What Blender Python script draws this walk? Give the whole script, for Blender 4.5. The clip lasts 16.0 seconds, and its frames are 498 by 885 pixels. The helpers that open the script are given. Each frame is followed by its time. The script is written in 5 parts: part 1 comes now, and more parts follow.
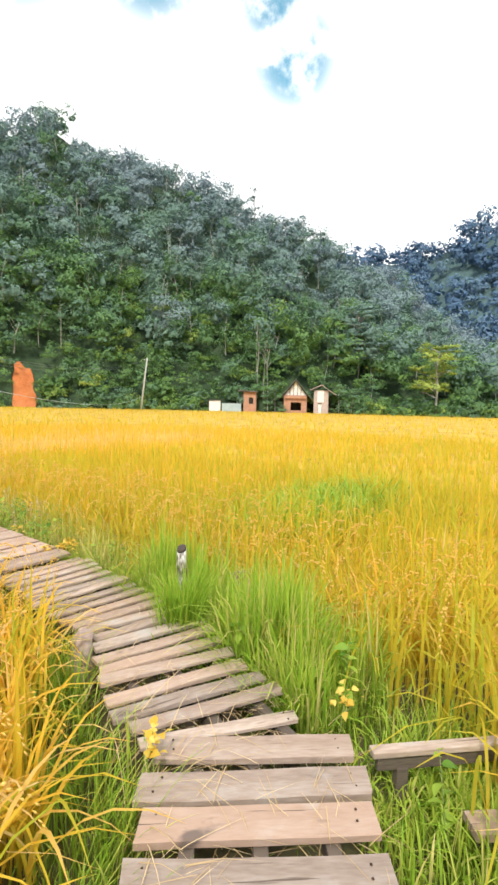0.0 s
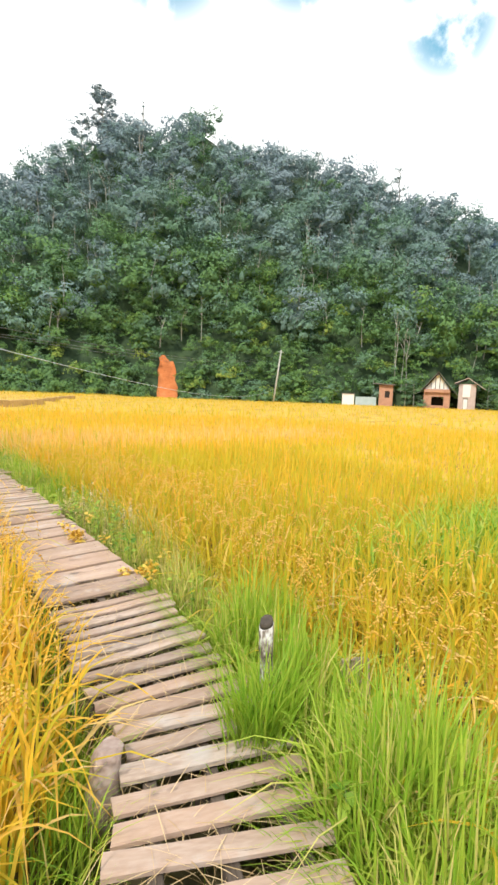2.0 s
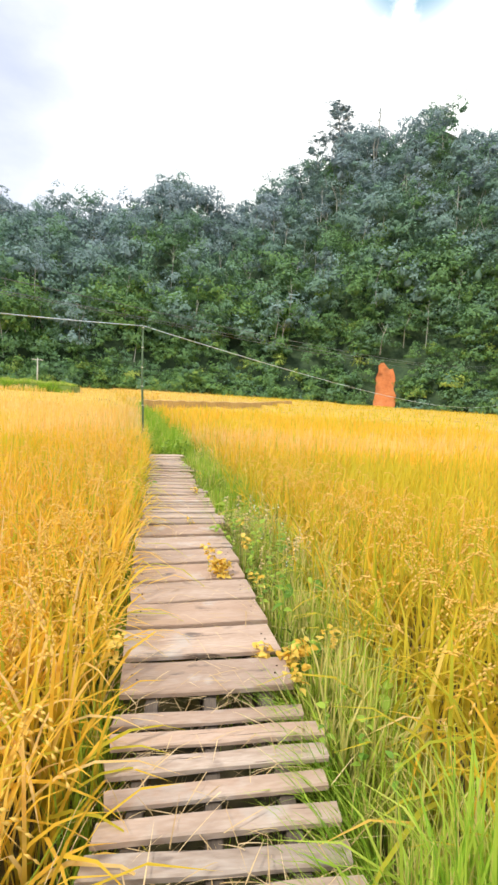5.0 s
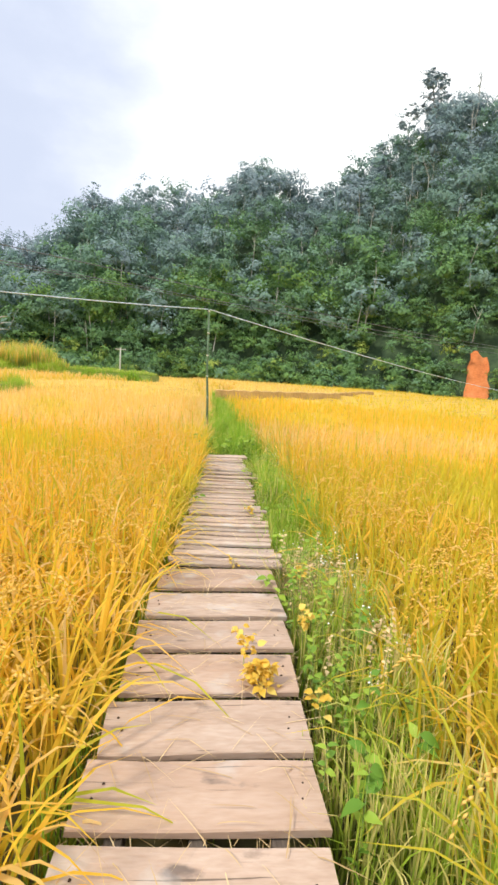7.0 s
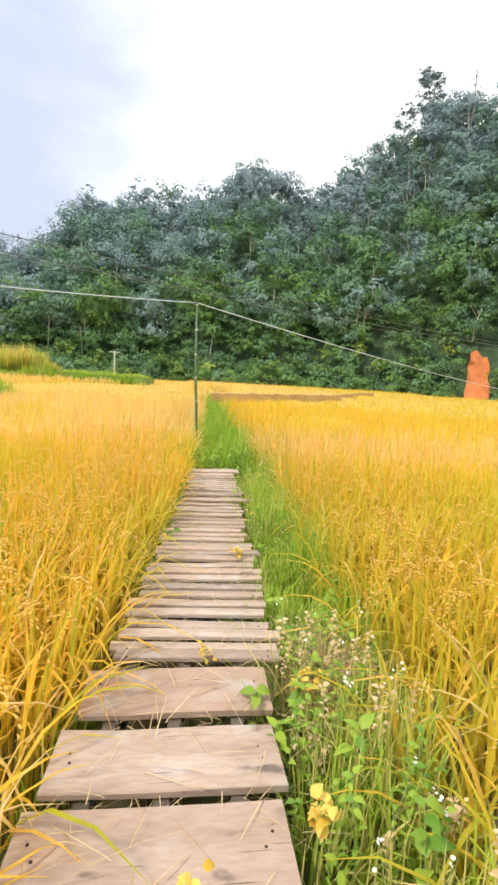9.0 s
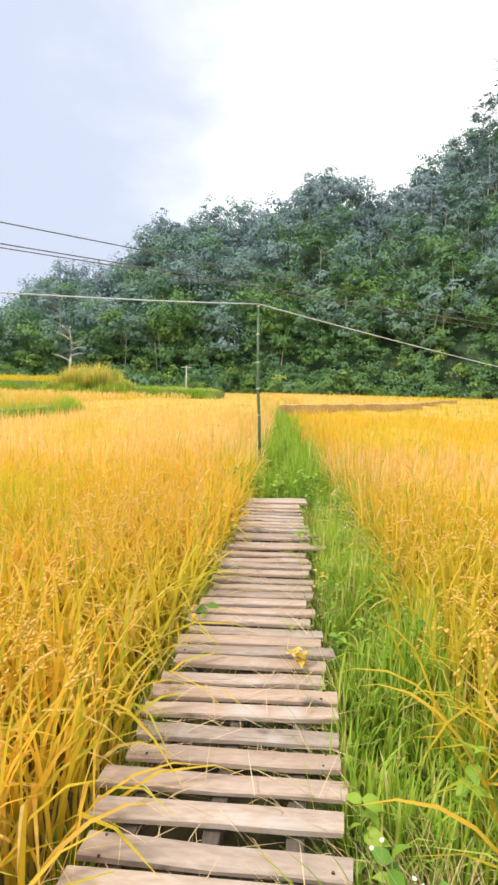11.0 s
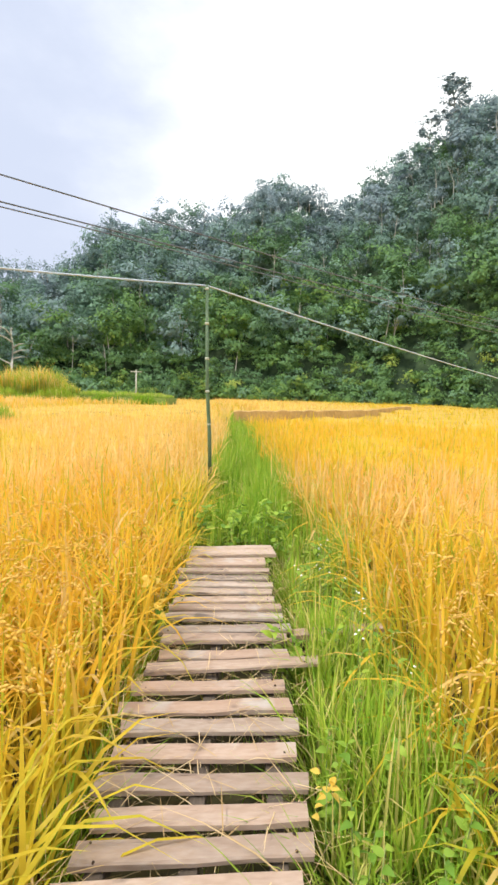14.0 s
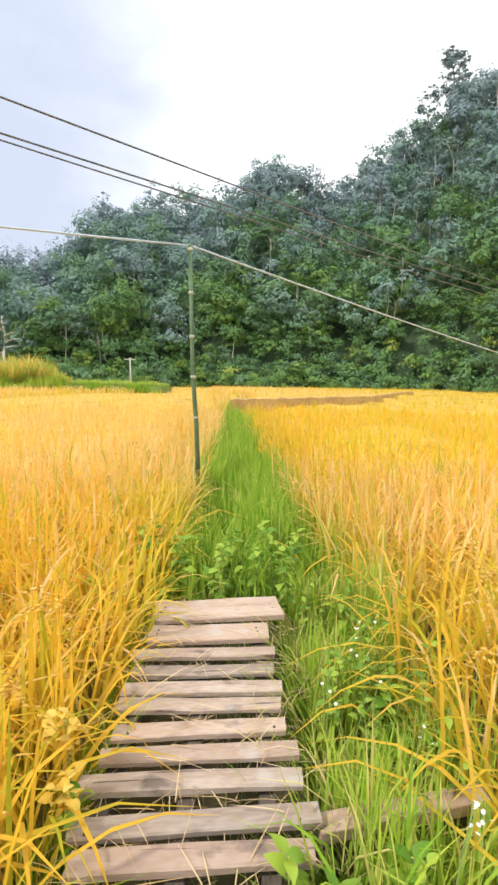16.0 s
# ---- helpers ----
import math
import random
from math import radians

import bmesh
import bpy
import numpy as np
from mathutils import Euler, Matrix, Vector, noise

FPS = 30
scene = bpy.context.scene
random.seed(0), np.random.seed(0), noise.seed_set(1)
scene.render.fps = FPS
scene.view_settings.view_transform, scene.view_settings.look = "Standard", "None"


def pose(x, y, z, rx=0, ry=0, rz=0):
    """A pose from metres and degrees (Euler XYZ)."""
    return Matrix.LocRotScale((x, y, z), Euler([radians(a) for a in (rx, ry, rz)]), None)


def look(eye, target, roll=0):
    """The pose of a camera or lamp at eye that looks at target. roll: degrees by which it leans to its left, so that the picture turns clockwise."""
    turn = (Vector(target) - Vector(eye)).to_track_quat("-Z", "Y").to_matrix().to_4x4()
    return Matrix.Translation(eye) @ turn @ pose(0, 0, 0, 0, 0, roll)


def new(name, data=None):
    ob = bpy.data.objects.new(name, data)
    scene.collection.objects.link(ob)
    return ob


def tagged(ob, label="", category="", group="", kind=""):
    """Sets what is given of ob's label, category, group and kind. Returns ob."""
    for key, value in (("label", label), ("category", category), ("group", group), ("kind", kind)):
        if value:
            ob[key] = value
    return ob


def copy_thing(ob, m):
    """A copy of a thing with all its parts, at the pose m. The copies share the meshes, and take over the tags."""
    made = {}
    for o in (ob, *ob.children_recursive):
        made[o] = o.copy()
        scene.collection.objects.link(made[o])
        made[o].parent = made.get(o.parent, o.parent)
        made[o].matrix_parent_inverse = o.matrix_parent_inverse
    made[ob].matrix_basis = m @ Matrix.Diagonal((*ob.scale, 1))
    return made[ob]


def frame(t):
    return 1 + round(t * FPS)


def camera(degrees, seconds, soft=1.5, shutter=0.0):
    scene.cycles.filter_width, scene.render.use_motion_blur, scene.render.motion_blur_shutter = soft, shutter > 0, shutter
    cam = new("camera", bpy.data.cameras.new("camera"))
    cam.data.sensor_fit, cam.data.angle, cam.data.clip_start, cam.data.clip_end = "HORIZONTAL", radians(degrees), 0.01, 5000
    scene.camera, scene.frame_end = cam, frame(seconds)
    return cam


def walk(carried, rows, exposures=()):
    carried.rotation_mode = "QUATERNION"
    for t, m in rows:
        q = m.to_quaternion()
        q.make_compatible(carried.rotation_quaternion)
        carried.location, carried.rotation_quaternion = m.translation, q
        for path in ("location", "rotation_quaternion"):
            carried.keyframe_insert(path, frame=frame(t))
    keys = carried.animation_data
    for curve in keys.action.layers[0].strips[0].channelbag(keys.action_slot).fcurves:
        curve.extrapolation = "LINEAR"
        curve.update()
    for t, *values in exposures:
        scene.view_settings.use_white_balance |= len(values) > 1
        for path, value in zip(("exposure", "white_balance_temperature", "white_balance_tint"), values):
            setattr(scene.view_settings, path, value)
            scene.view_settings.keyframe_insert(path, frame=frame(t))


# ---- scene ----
cam = camera(54.0, 16.0, soft=2.7)
PATH = [
    (0, (-2.832, -10.519, 1.633), (-1.161, -9.432, 1.479), 1.3),
    (0.5, (-2.515, -10.427, 1.643), (-0.908, -9.247, 1.489), 1.2),
    (1, (-2.24, -10.264, 1.675), (-0.71, -8.989, 1.489), 2.0),
    (1.5, (-1.999, -10.081, 1.692), (-0.555, -8.713, 1.485), 2.4),
    (2, (-1.684, -9.797, 1.686), (-0.364, -8.309, 1.486), 2.1),
    (2.5, (-1.37, -9.567, 1.65), (-0.234, -7.93, 1.487), 1.5),
    (3, (-1.148, -9.357, 1.639), (-0.164, -7.625, 1.463), 1.8),
    (3.5, (-1.002, -9.155, 1.541), (-0.124, -7.365, 1.384), 2.8),
    (4, (-0.776, -8.757, 1.425), (-0.035, -6.904, 1.289), 3.3),
    (4.2, (-0.733, -8.686, 1.429), (-0.037, -6.817, 1.28), 3.6),
    (6.3, (-0.148, -7.339, 1.505), (0.244, -5.394, 1.254), 3.2),
    (6.5, (-0.11, -7.189, 1.494), (0.239, -5.236, 1.243), 3.5),
    (7, (-0.028, -6.849, 1.511), (0.236, -4.885, 1.241), 3.9),
    (7.5, (0.059, -6.487, 1.488), (0.311, -4.521, 1.225), 2.6),
    (8, (0.039, -6.157, 1.495), (0.347, -4.196, 1.246), 3.5),
    (8.2, (0.077, -6.05, 1.49), (0.379, -4.09, 1.231), 3.6),
    (10.3, (0.374, -4.635, 1.484), (0.515, -2.656, 1.229), 1.8),
    (10.5, (0.395, -4.506, 1.486), (0.491, -2.524, 1.24), 1.7),
    (11, (0.473, -4.118, 1.454), (0.443, -2.131, 1.229), 1.5),
    (11.5, (0.467, -3.813, 1.446), (0.449, -1.824, 1.233), 1.8),
    (12, (0.435, -3.51, 1.438), (0.514, -1.52, 1.256), 2.5),
    (12.5, (0.436, -3.211, 1.483), (0.551, -1.222, 1.303), 2.6),
    (13, (0.512, -2.857, 1.429), (0.623, -0.867, 1.263), 2.0),
    (13.5, (0.553, -2.505, 1.436), (0.69, -0.517, 1.265), 1.9),
    (14, (0.552, -2.173, 1.397), (0.707, -0.188, 1.202), 1.7),
    (14.5, (0.584, -1.838, 1.433), (0.686, 0.146, 1.207), 1.3),
    (15, (0.635, -1.442, 1.404), (0.674, 0.543, 1.169), 1.8),
    (15.5, (0.684, -1.125, 1.385), (0.744, 0.859, 1.138), 1.4),
    (16, (0.697, -0.749, 1.379), (0.858, 1.23, 1.132), 0.9),
]
walk(cam, [(t, look(eye, target, roll)) for t, eye, target, roll in PATH])

# ---- world, sun ----
SUN_EL, SUN_AZ = radians(48), radians(-112)
world = bpy.data.worlds.new("world")
scene.world = world
world.use_nodes = True
wn, wl = world.node_tree.nodes, world.node_tree.links
wn.clear()
w_out = wn.new("ShaderNodeOutputWorld")
w_sky = wn.new("ShaderNodeTexSky")
w_sky.sky_type, w_sky.sun_disc = "NISHITA", False
w_sky.sun_elevation, w_sky.sun_rotation = SUN_EL, SUN_AZ
w_blue = wn.new("ShaderNodeBackground")
w_blue.inputs[1].default_value = 0.15
w_cloud = wn.new("ShaderNodeBackground")
w_cloud.inputs[1].default_value = 1.65
w_mix = wn.new("ShaderNodeMixShader")
w_tc = wn.new("ShaderNodeTexCoord")
def world_math(op, a, b=None, c=None):
    """A maths node in the world's tree; numbers or sockets go in."""
    m = wn.new("ShaderNodeMath")
    m.operation = op
    for k, value in enumerate((a, b, c)):
        if isinstance(value, (int, float)):
            m.inputs[k].default_value = value
        elif value is not None:
            wl.new(value, m.inputs[k])
    return m.outputs[0]


def world_noise(scale, detail, stretch=(1, 1, 1)):
    mp, n = wn.new("ShaderNodeMapping"), wn.new("ShaderNodeTexNoise")
    mp.inputs["Scale"].default_value = stretch
    n.inputs["Scale"].default_value, n.inputs["Detail"].default_value, n.inputs["Roughness"].default_value = scale, detail, 0.55
    wl.new(w_tc.outputs["Generated"], mp.inputs[0])
    wl.new(mp.outputs[0], n.inputs["Vector"])
    return n.outputs["Fac"]


def world_range(value, lo, hi, to_lo, to_hi):
    m = wn.new("ShaderNodeMapRange")
    m.interpolation_type = "SMOOTHSTEP"
    for k, x in enumerate((lo, hi, to_lo, to_hi), 1):
        m.inputs[k].default_value = x
    wl.new(value, m.inputs[0])
    return m.outputs[0]


def gap(az, el, inner, outer):
    """How near the sky's direction is to a gap in the clouds, 0 to 1."""
    dot = wn.new("ShaderNodeVectorMath")
    dot.operation = "DOT_PRODUCT"
    a, e = radians(az), radians(el)
    dot.inputs[1].default_value = (math.sin(a) * math.cos(e), math.cos(a) * math.cos(e), math.sin(e))
    wl.new(w_tc.outputs["Generated"], dot.inputs[0])
    return world_range(dot.outputs["Value"], math.cos(radians(outer)), math.cos(radians(inner)), 0, 1)


# white cloud, greyer and bluer towards -x, with small torn gaps of blue high up
w_xyz = wn.new("ShaderNodeSeparateXYZ")
wl.new(w_tc.outputs["Generated"], w_xyz.inputs[0])
broad, torn = world_noise(2.6, 7, (1, 1, 2.0)), world_noise(13.0, 7, (1, 1, 1))
side_way = world_math("MULTIPLY_ADD", broad, 0.75, w_xyz.outputs[0])
grey = world_range(side_way, 0.05, 0.72, 0, 1)
w_grey = wn.new("ShaderNodeMixRGB")
w_grey.inputs[1].default_value, w_grey.inputs[2].default_value = (0.43, 0.475, 0.585, 1), (1, 1, 1, 1)
wl.new(grey, w_grey.inputs[0])
gaps = world_math("MAXIMUM", gap(61, 33.8, 0.5, 5), world_math("MAXIMUM", gap(58.5, 38, 0.5, 4), world_math("MAXIMUM", gap(31, 39.5, 1.0, 7), gap(45, 40, 1.0, 6))))
open_sky = world_math("MULTIPLY", gaps, world_range(torn, 0.36, 0.55, 0, 1))
w_cover = world_math("MULTIPLY_ADD", open_sky, -0.92, 1.0)
wl.new(w_grey.outputs[0], w_cloud.inputs[0])
wl.new(w_cover, w_mix.inputs[0])
w_hue = wn.new("ShaderNodeHueSaturation")
w_hue.inputs["Hue"].default_value = 0.455
w_hue.inputs["Saturation"].default_value, w_hue.inputs["Value"].default_value = 1.35, 1.6
wl.new(w_sky.outputs[0], w_hue.inputs["Color"])
wl.new(w_hue.outputs[0], w_blue.inputs[0])
wl.new(w_blue.outputs[0], w_mix.inputs[1])
wl.new(w_cloud.outputs[0], w_mix.inputs[2])
wl.new(w_mix.outputs[0], w_out.inputs[0])

sun = new("sun", bpy.data.lights.new("sun", "SUN"))
sun.data.energy, sun.data.angle, sun.data.color = 3.7, radians(10), (1.0, 0.93, 0.81)
sun.matrix_world = look((math.sin(SUN_AZ) * math.cos(SUN_EL) * 50, math.cos(SUN_AZ) * math.cos(SUN_EL) * 50, math.sin(SUN_EL) * 50), (0, 0, 0))

# ---- materials ----
rng = np.random.default_rng(11)


def ramp_node(nt, stops):
    r = nt.nodes.new("ShaderNodeValToRGB")
    els = r.color_ramp.elements
    while len(els) < len(stops):
        els.new(0.5)
    for e, (p, c) in zip(els, stops):
        e.position, e.color = p, (*c, 1)
    return r


def base_material(name, rough=0.7, metal=0.0):
    m = bpy.data.materials.new(name)
    m.use_nodes = True
    b = m.node_tree.nodes["Principled BSDF"]
    b.inputs["Roughness"].default_value, b.inputs["Metallic"].default_value = rough, metal
    return m, m.node_tree, b


def noise_node(nt, scale, detail=4, coords="Object", stretch=(1, 1, 1)):
    tc, mp, n = nt.nodes.new("ShaderNodeTexCoord"), nt.nodes.new("ShaderNodeMapping"), nt.nodes.new("ShaderNodeTexNoise")
    mp.inputs["Scale"].default_value = stretch
    n.inputs["Scale"].default_value, n.inputs["Detail"].default_value = scale, detail
    nt.links.new(tc.outputs[coords], mp.inputs[0])
    nt.links.new(mp.outputs[0], n.inputs["Vector"])
    return n


def surface(name, stops, scale=5.0, rough=0.75, bump=0.3, fine=40.0, stretch=(1, 1, 1), metal=0.0, random_value=0.0):
    """A mottled surface: colours along a coarse noise, a finer noise on top, and relief."""
    m, nt, b = base_material(name, rough, metal)
    n1, n2 = noise_node(nt, scale, 5, stretch=stretch), noise_node(nt, fine, 4, stretch=stretch)
    add = nt.nodes.new("ShaderNodeMath")
    add.operation = "MULTIPLY_ADD"
    add.inputs[1].default_value = 0.45
    nt.links.new(n2.outputs["Fac"], add.inputs[0])
    half = nt.nodes.new("ShaderNodeMath")
    half.operation = "MULTIPLY"
    half.inputs[1].default_value = 0.6
    nt.links.new(n1.outputs["Fac"], half.inputs[0])
    nt.links.new(half.outputs[0], add.inputs[2])
    r = ramp_node(nt, stops)
    nt.links.new(add.outputs[0], r.inputs[0])
    colour = r.outputs[0]
    if random_value:
        oi, hsv = nt.nodes.new("ShaderNodeObjectInfo"), nt.nodes.new("ShaderNodeHueSaturation")
        mr = nt.nodes.new("ShaderNodeMapRange")
        mr.inputs[3].default_value, mr.inputs[4].default_value = 1 - random_value, 1 + random_value
        nt.links.new(oi.outputs["Random"], mr.inputs[0])
        nt.links.new(mr.outputs[0], hsv.inputs["Value"])
        nt.links.new(colour, hsv.inputs["Color"])
        colour = hsv.outputs[0]
    nt.links.new(colour, b.inputs["Base Color"])
    if bump:
        bp = nt.nodes.new("ShaderNodeBump")
        bp.inputs["Strength"].default_value, bp.inputs["Distance"].default_value = bump, 0.01
        nt.links.new(add.outputs[0], bp.inputs["Height"])
        nt.links.new(bp.outputs[0], b.inputs["Normal"])
    return m


def leaf_material(name, stops_tint, low=None, rough=0.55, through_light=0.3, patch=None, patch_scale=0.3, gloss=0.3):
    """Leaves and stalks: colour by each blade's own tint; low: the colour towards the root; patch: a colour in broad patches."""
    m, nt, b = base_material(name, rough)
    b.inputs["Specular IOR Level"].default_value = gloss
    at = nt.nodes.new("ShaderNodeAttribute")
    at.attribute_name = "tint"
    r = ramp_node(nt, stops_tint)
    nt.links.new(at.outputs["Fac"], r.inputs[0])
    colour = r.outputs[0]
    if patch:
        n = noise_node(nt, patch_scale, 3)
        pr = ramp_node(nt, [(0.52, (0, 0, 0)), (0.66, (0.8, 0.8, 0.8))])
        nt.links.new(n.outputs["Fac"], pr.inputs[0])
        mx = nt.nodes.new("ShaderNodeMixRGB")
        mx.inputs[2].default_value = (*patch, 1)
        nt.links.new(pr.outputs[0], mx.inputs[0])
        nt.links.new(colour, mx.inputs[1])
        colour = mx.outputs[0]
    if low:
        al = nt.nodes.new("ShaderNodeAttribute")
        al.attribute_name = "along"
        lr = ramp_node(nt, [(0.1, (1, 1, 1)), (0.62, (0, 0, 0))])
        nt.links.new(al.outputs["Fac"], lr.inputs[0])
        mx = nt.nodes.new("ShaderNodeMixRGB")
        mx.inputs[2].default_value = (*low, 1)
        nt.links.new(lr.outputs[0], mx.inputs[0])
        nt.links.new(colour, mx.inputs[1])
        colour = mx.outputs[0]
    nt.links.new(colour, b.inputs["Base Color"])
    tr, mix = nt.nodes.new("ShaderNodeBsdfTranslucent"), nt.nodes.new("ShaderNodeMixShader")
    mix.inputs[0].default_value = through_light
    nt.links.new(colour, tr.inputs[0])
    nt.links.new(b.outputs[0], mix.inputs[1])
    nt.links.new(tr.outputs[0], mix.inputs[2])
    nt.links.new(mix.outputs[0], nt.nodes["Material Output"].inputs[0])
    return m


M_RICE = leaf_material("ripe_rice", [(0.0, (0.46, 0.52, 0.04)), (0.14, (0.68, 0.54, 0.04)), (0.5, (0.91, 0.60, 0.055)), (0.74, (0.92, 0.56, 0.06)), (0.86, (0.90, 0.60, 0.17)), (1.0, (0.92, 0.70, 0.33))],
                       low=(0.66, 0.53, 0.06), through_light=0.5, patch=(0.70, 0.60, 0.05), patch_scale=0.35)
M_GRAIN = leaf_material("rice_grain", [(0.0, (0.86, 0.57, 0.09)), (1.0, (0.93, 0.69, 0.21))], through_light=0.4, rough=0.6)
M_GRASS = leaf_material("fresh_grass", [(0.0, (0.16, 0.36, 0.03)), (0.5, (0.34, 0.54, 0.05)), (0.85, (0.54, 0.64, 0.09)), (1.0, (0.76, 0.66, 0.24))],
                        low=(0.22, 0.32, 0.05), through_light=0.4)
# the blue-grey stops at 0 and 0.3 are haze painted into the leaves
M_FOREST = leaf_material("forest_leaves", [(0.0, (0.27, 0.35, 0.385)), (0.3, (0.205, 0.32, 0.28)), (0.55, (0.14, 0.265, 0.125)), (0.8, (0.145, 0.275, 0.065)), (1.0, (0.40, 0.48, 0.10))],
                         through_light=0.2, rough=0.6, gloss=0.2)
# distance haze is painted into these leaves as blue
M_HAZED_FOREST = leaf_material("hazed_ridge_leaves", [(0.0, (0.09, 0.17, 0.28)), (0.6, (0.14, 0.24, 0.35)), (1.0, (0.20, 0.30, 0.36))], through_light=0.2, gloss=0.2)
M_YELLOW_LEAF = leaf_material("yellow_leaf", [(0.0, (0.72, 0.46, 0.05)), (1.0, (0.88, 0.68, 0.16))], through_light=0.35)
M_WEED = leaf_material("weed_leaf", [(0.0, (0.12, 0.27, 0.03)), (1.0, (0.36, 0.50, 0.06))], through_light=0.3)
M_STRAW = leaf_material("dry_straw", [(0.0, (0.45, 0.30, 0.13)), (1.0, (0.78, 0.60, 0.34))], through_light=0.2)
M_WHITE_PETAL = surface("white_petal", [(0.3, (0.75, 0.76, 0.68)), (0.7, (0.85, 0.85, 0.8))], bump=0)
M_WOOD = surface("weathered_plank", [(0.28, (0.14, 0.105, 0.08)), (0.38, (0.31, 0.235, 0.185)), (0.52, (0.40, 0.315, 0.255)), (0.68, (0.50, 0.42, 0.36))], scale=2.5, fine=22.0, stretch=(0.6, 3, 3), rough=0.85, bump=0.5, random_value=0.25)


def weather(m):
    """Boards differ in warmth, and carry dark stains and drying cracks along the grain."""
    nt = m.node_tree
    b = nt.nodes["Principled BSDF"]
    colour = b.inputs["Base Color"].links[0].from_socket
    oi, mul, fr, warm = (nt.nodes.new(k) for k in ("ShaderNodeObjectInfo", "ShaderNodeMath", "ShaderNodeMath", "ShaderNodeMixRGB"))
    mul.operation, fr.operation = "MULTIPLY", "FRACT"
    mul.inputs[1].default_value = 7.31
    half = nt.nodes.new("ShaderNodeMath")
    half.operation = "MULTIPLY"
    half.inputs[1].default_value = 0.6
    nt.links.new(oi.outputs["Random"], mul.inputs[0])
    nt.links.new(mul.outputs[0], fr.inputs[0])
    nt.links.new(fr.outputs[0], half.inputs[0])
    nt.links.new(half.outputs[0], warm.inputs[0])
    nt.links.new(colour, warm.inputs[1])
    warm.inputs[2].default_value = (0.47, 0.30, 0.205, 1)
    colour = warm.outputs[0]
    for scale, stretch, lo, hi, dark in ((5.0, (0.7, 1.6, 1), 0.63, 0.72, (0.13, 0.10, 0.085)), (5.0, (0.35, 11, 1), 0.665, 0.70, (0.10, 0.07, 0.05)), (3.0, (1, 1, 1), 0.58, 0.74, (0.52, 0.49, 0.46))):
        n = noise_node(nt, scale, 5, stretch=stretch)
        add = nt.nodes.new("ShaderNodeVectorMath")
        off = nt.nodes.new("ShaderNodeVectorMath")
        off.operation = "SCALE"
        off.inputs[0].default_value = (31.0, 17.0, 5.0)
        nt.links.new(oi.outputs["Random"], off.inputs["Scale"])
        source = n.inputs["Vector"].links[0].from_socket
        nt.links.new(source, add.inputs[0])
        nt.links.new(off.outputs[0], add.inputs[1])
        nt.links.new(add.outputs[0], n.inputs["Vector"])
        r = ramp_node(nt, [(lo, (0, 0, 0)), (hi, (0.85, 0.85, 0.85))])
        nt.links.new(n.outputs["Fac"], r.inputs[0])
        mx = nt.nodes.new("ShaderNodeMixRGB")
        mx.inputs[2].default_value = (*dark, 1)
        nt.links.new(r.outputs[0], mx.inputs[0])
        nt.links.new(colour, mx.inputs[1])
        colour = mx.outputs[0]
    nt.links.new(colour, b.inputs["Base Color"])


weather(M_WOOD)
M_BEAM = surface("old_beam", [(0.3, (0.055, 0.042, 0.032)), (0.6, (0.14, 0.11, 0.085))], scale=4, fine=40, stretch=(0.4, 3, 3), rough=0.9)
M_NAIL = surface("rusty_nail", [(0.3, (0.04, 0.03, 0.025)), (0.7, (0.10, 0.06, 0.04))], scale=20, metal=0.6, rough=0.6, bump=0)
M_POST = surface("lichen_post", [(0.42, (0.10, 0.08, 0.065)), (0.50, (0.26, 0.22, 0.18)), (0.56, (0.62, 0.62, 0.58)), (0.7, (0.74, 0.74, 0.71))], scale=9, fine=45, stretch=(1, 1, 0.5), rough=0.9)
M_POST_TOP = surface("dark_end_grain", [(0.3, (0.03, 0.025, 0.02)), (0.7, (0.10, 0.08, 0.06))], scale=30, rough=0.95)
M_MUD = surface("paddy_mud", [(0.3, (0.05, 0.04, 0.022)), (0.5, (0.10, 0.085, 0.04)), (0.7, (0.14, 0.13, 0.05))], scale=1.2, fine=9, rough=0.9, bump=0.6)
M_FIELD = surface("rice_canopy", [(0.34, (0.26, 0.16, 0.02)), (0.48, (0.52, 0.33, 0.04)), (0.64, (0.68, 0.45, 0.07))], scale=0.6, fine=11, rough=0.8, bump=1.0)
M_HILL = surface("forest_floor", [(0.38, (0.02, 0.045, 0.02)), (0.62, (0.05, 0.09, 0.035))], scale=0.5, fine=1.6, rough=0.9, bump=1.0)
# bluer than the near hill's floor: haze in the base colour
M_RIDGE = surface("hazed_ridge_floor", [(0.38, (0.05, 0.10, 0.11)), (0.62, (0.10, 0.17, 0.16))], scale=0.3, fine=1.0, rough=0.9, bump=0.6)
M_SOIL = surface("orange_soil", [(0.3, (0.36, 0.10, 0.03)), (0.5, (0.54, 0.17, 0.05)), (0.75, (0.62, 0.24, 0.09))], scale=0.5, fine=3, rough=0.95, bump=0.8)
M_BARK = surface("pale_bark", [(0.3, (0.22, 0.21, 0.18)), (0.6, (0.48, 0.47, 0.42))], scale=0.8, fine=6, rough=0.9)
M_POLE = surface("painted_pole", [(0.35, (0.05, 0.10, 0.05)), (0.6, (0.12, 0.19, 0.10))], scale=6, fine=40, rough=0.6)
M_POLE_BAND = surface("pole_band", [(0.3, (0.35, 0.38, 0.30)), (0.7, (0.55, 0.58, 0.48))], scale=20, rough=0.6)
M_CONCRETE = surface("concrete_pole", [(0.3, (0.38, 0.38, 0.34)), (0.7, (0.55, 0.55, 0.50))], scale=2, fine=15, rough=0.9)
M_CABLE = surface("pale_cable", [(0.3, (0.46, 0.56, 0.68)), (0.7, (0.58, 0.68, 0.80))], scale=3, rough=0.5, bump=0)
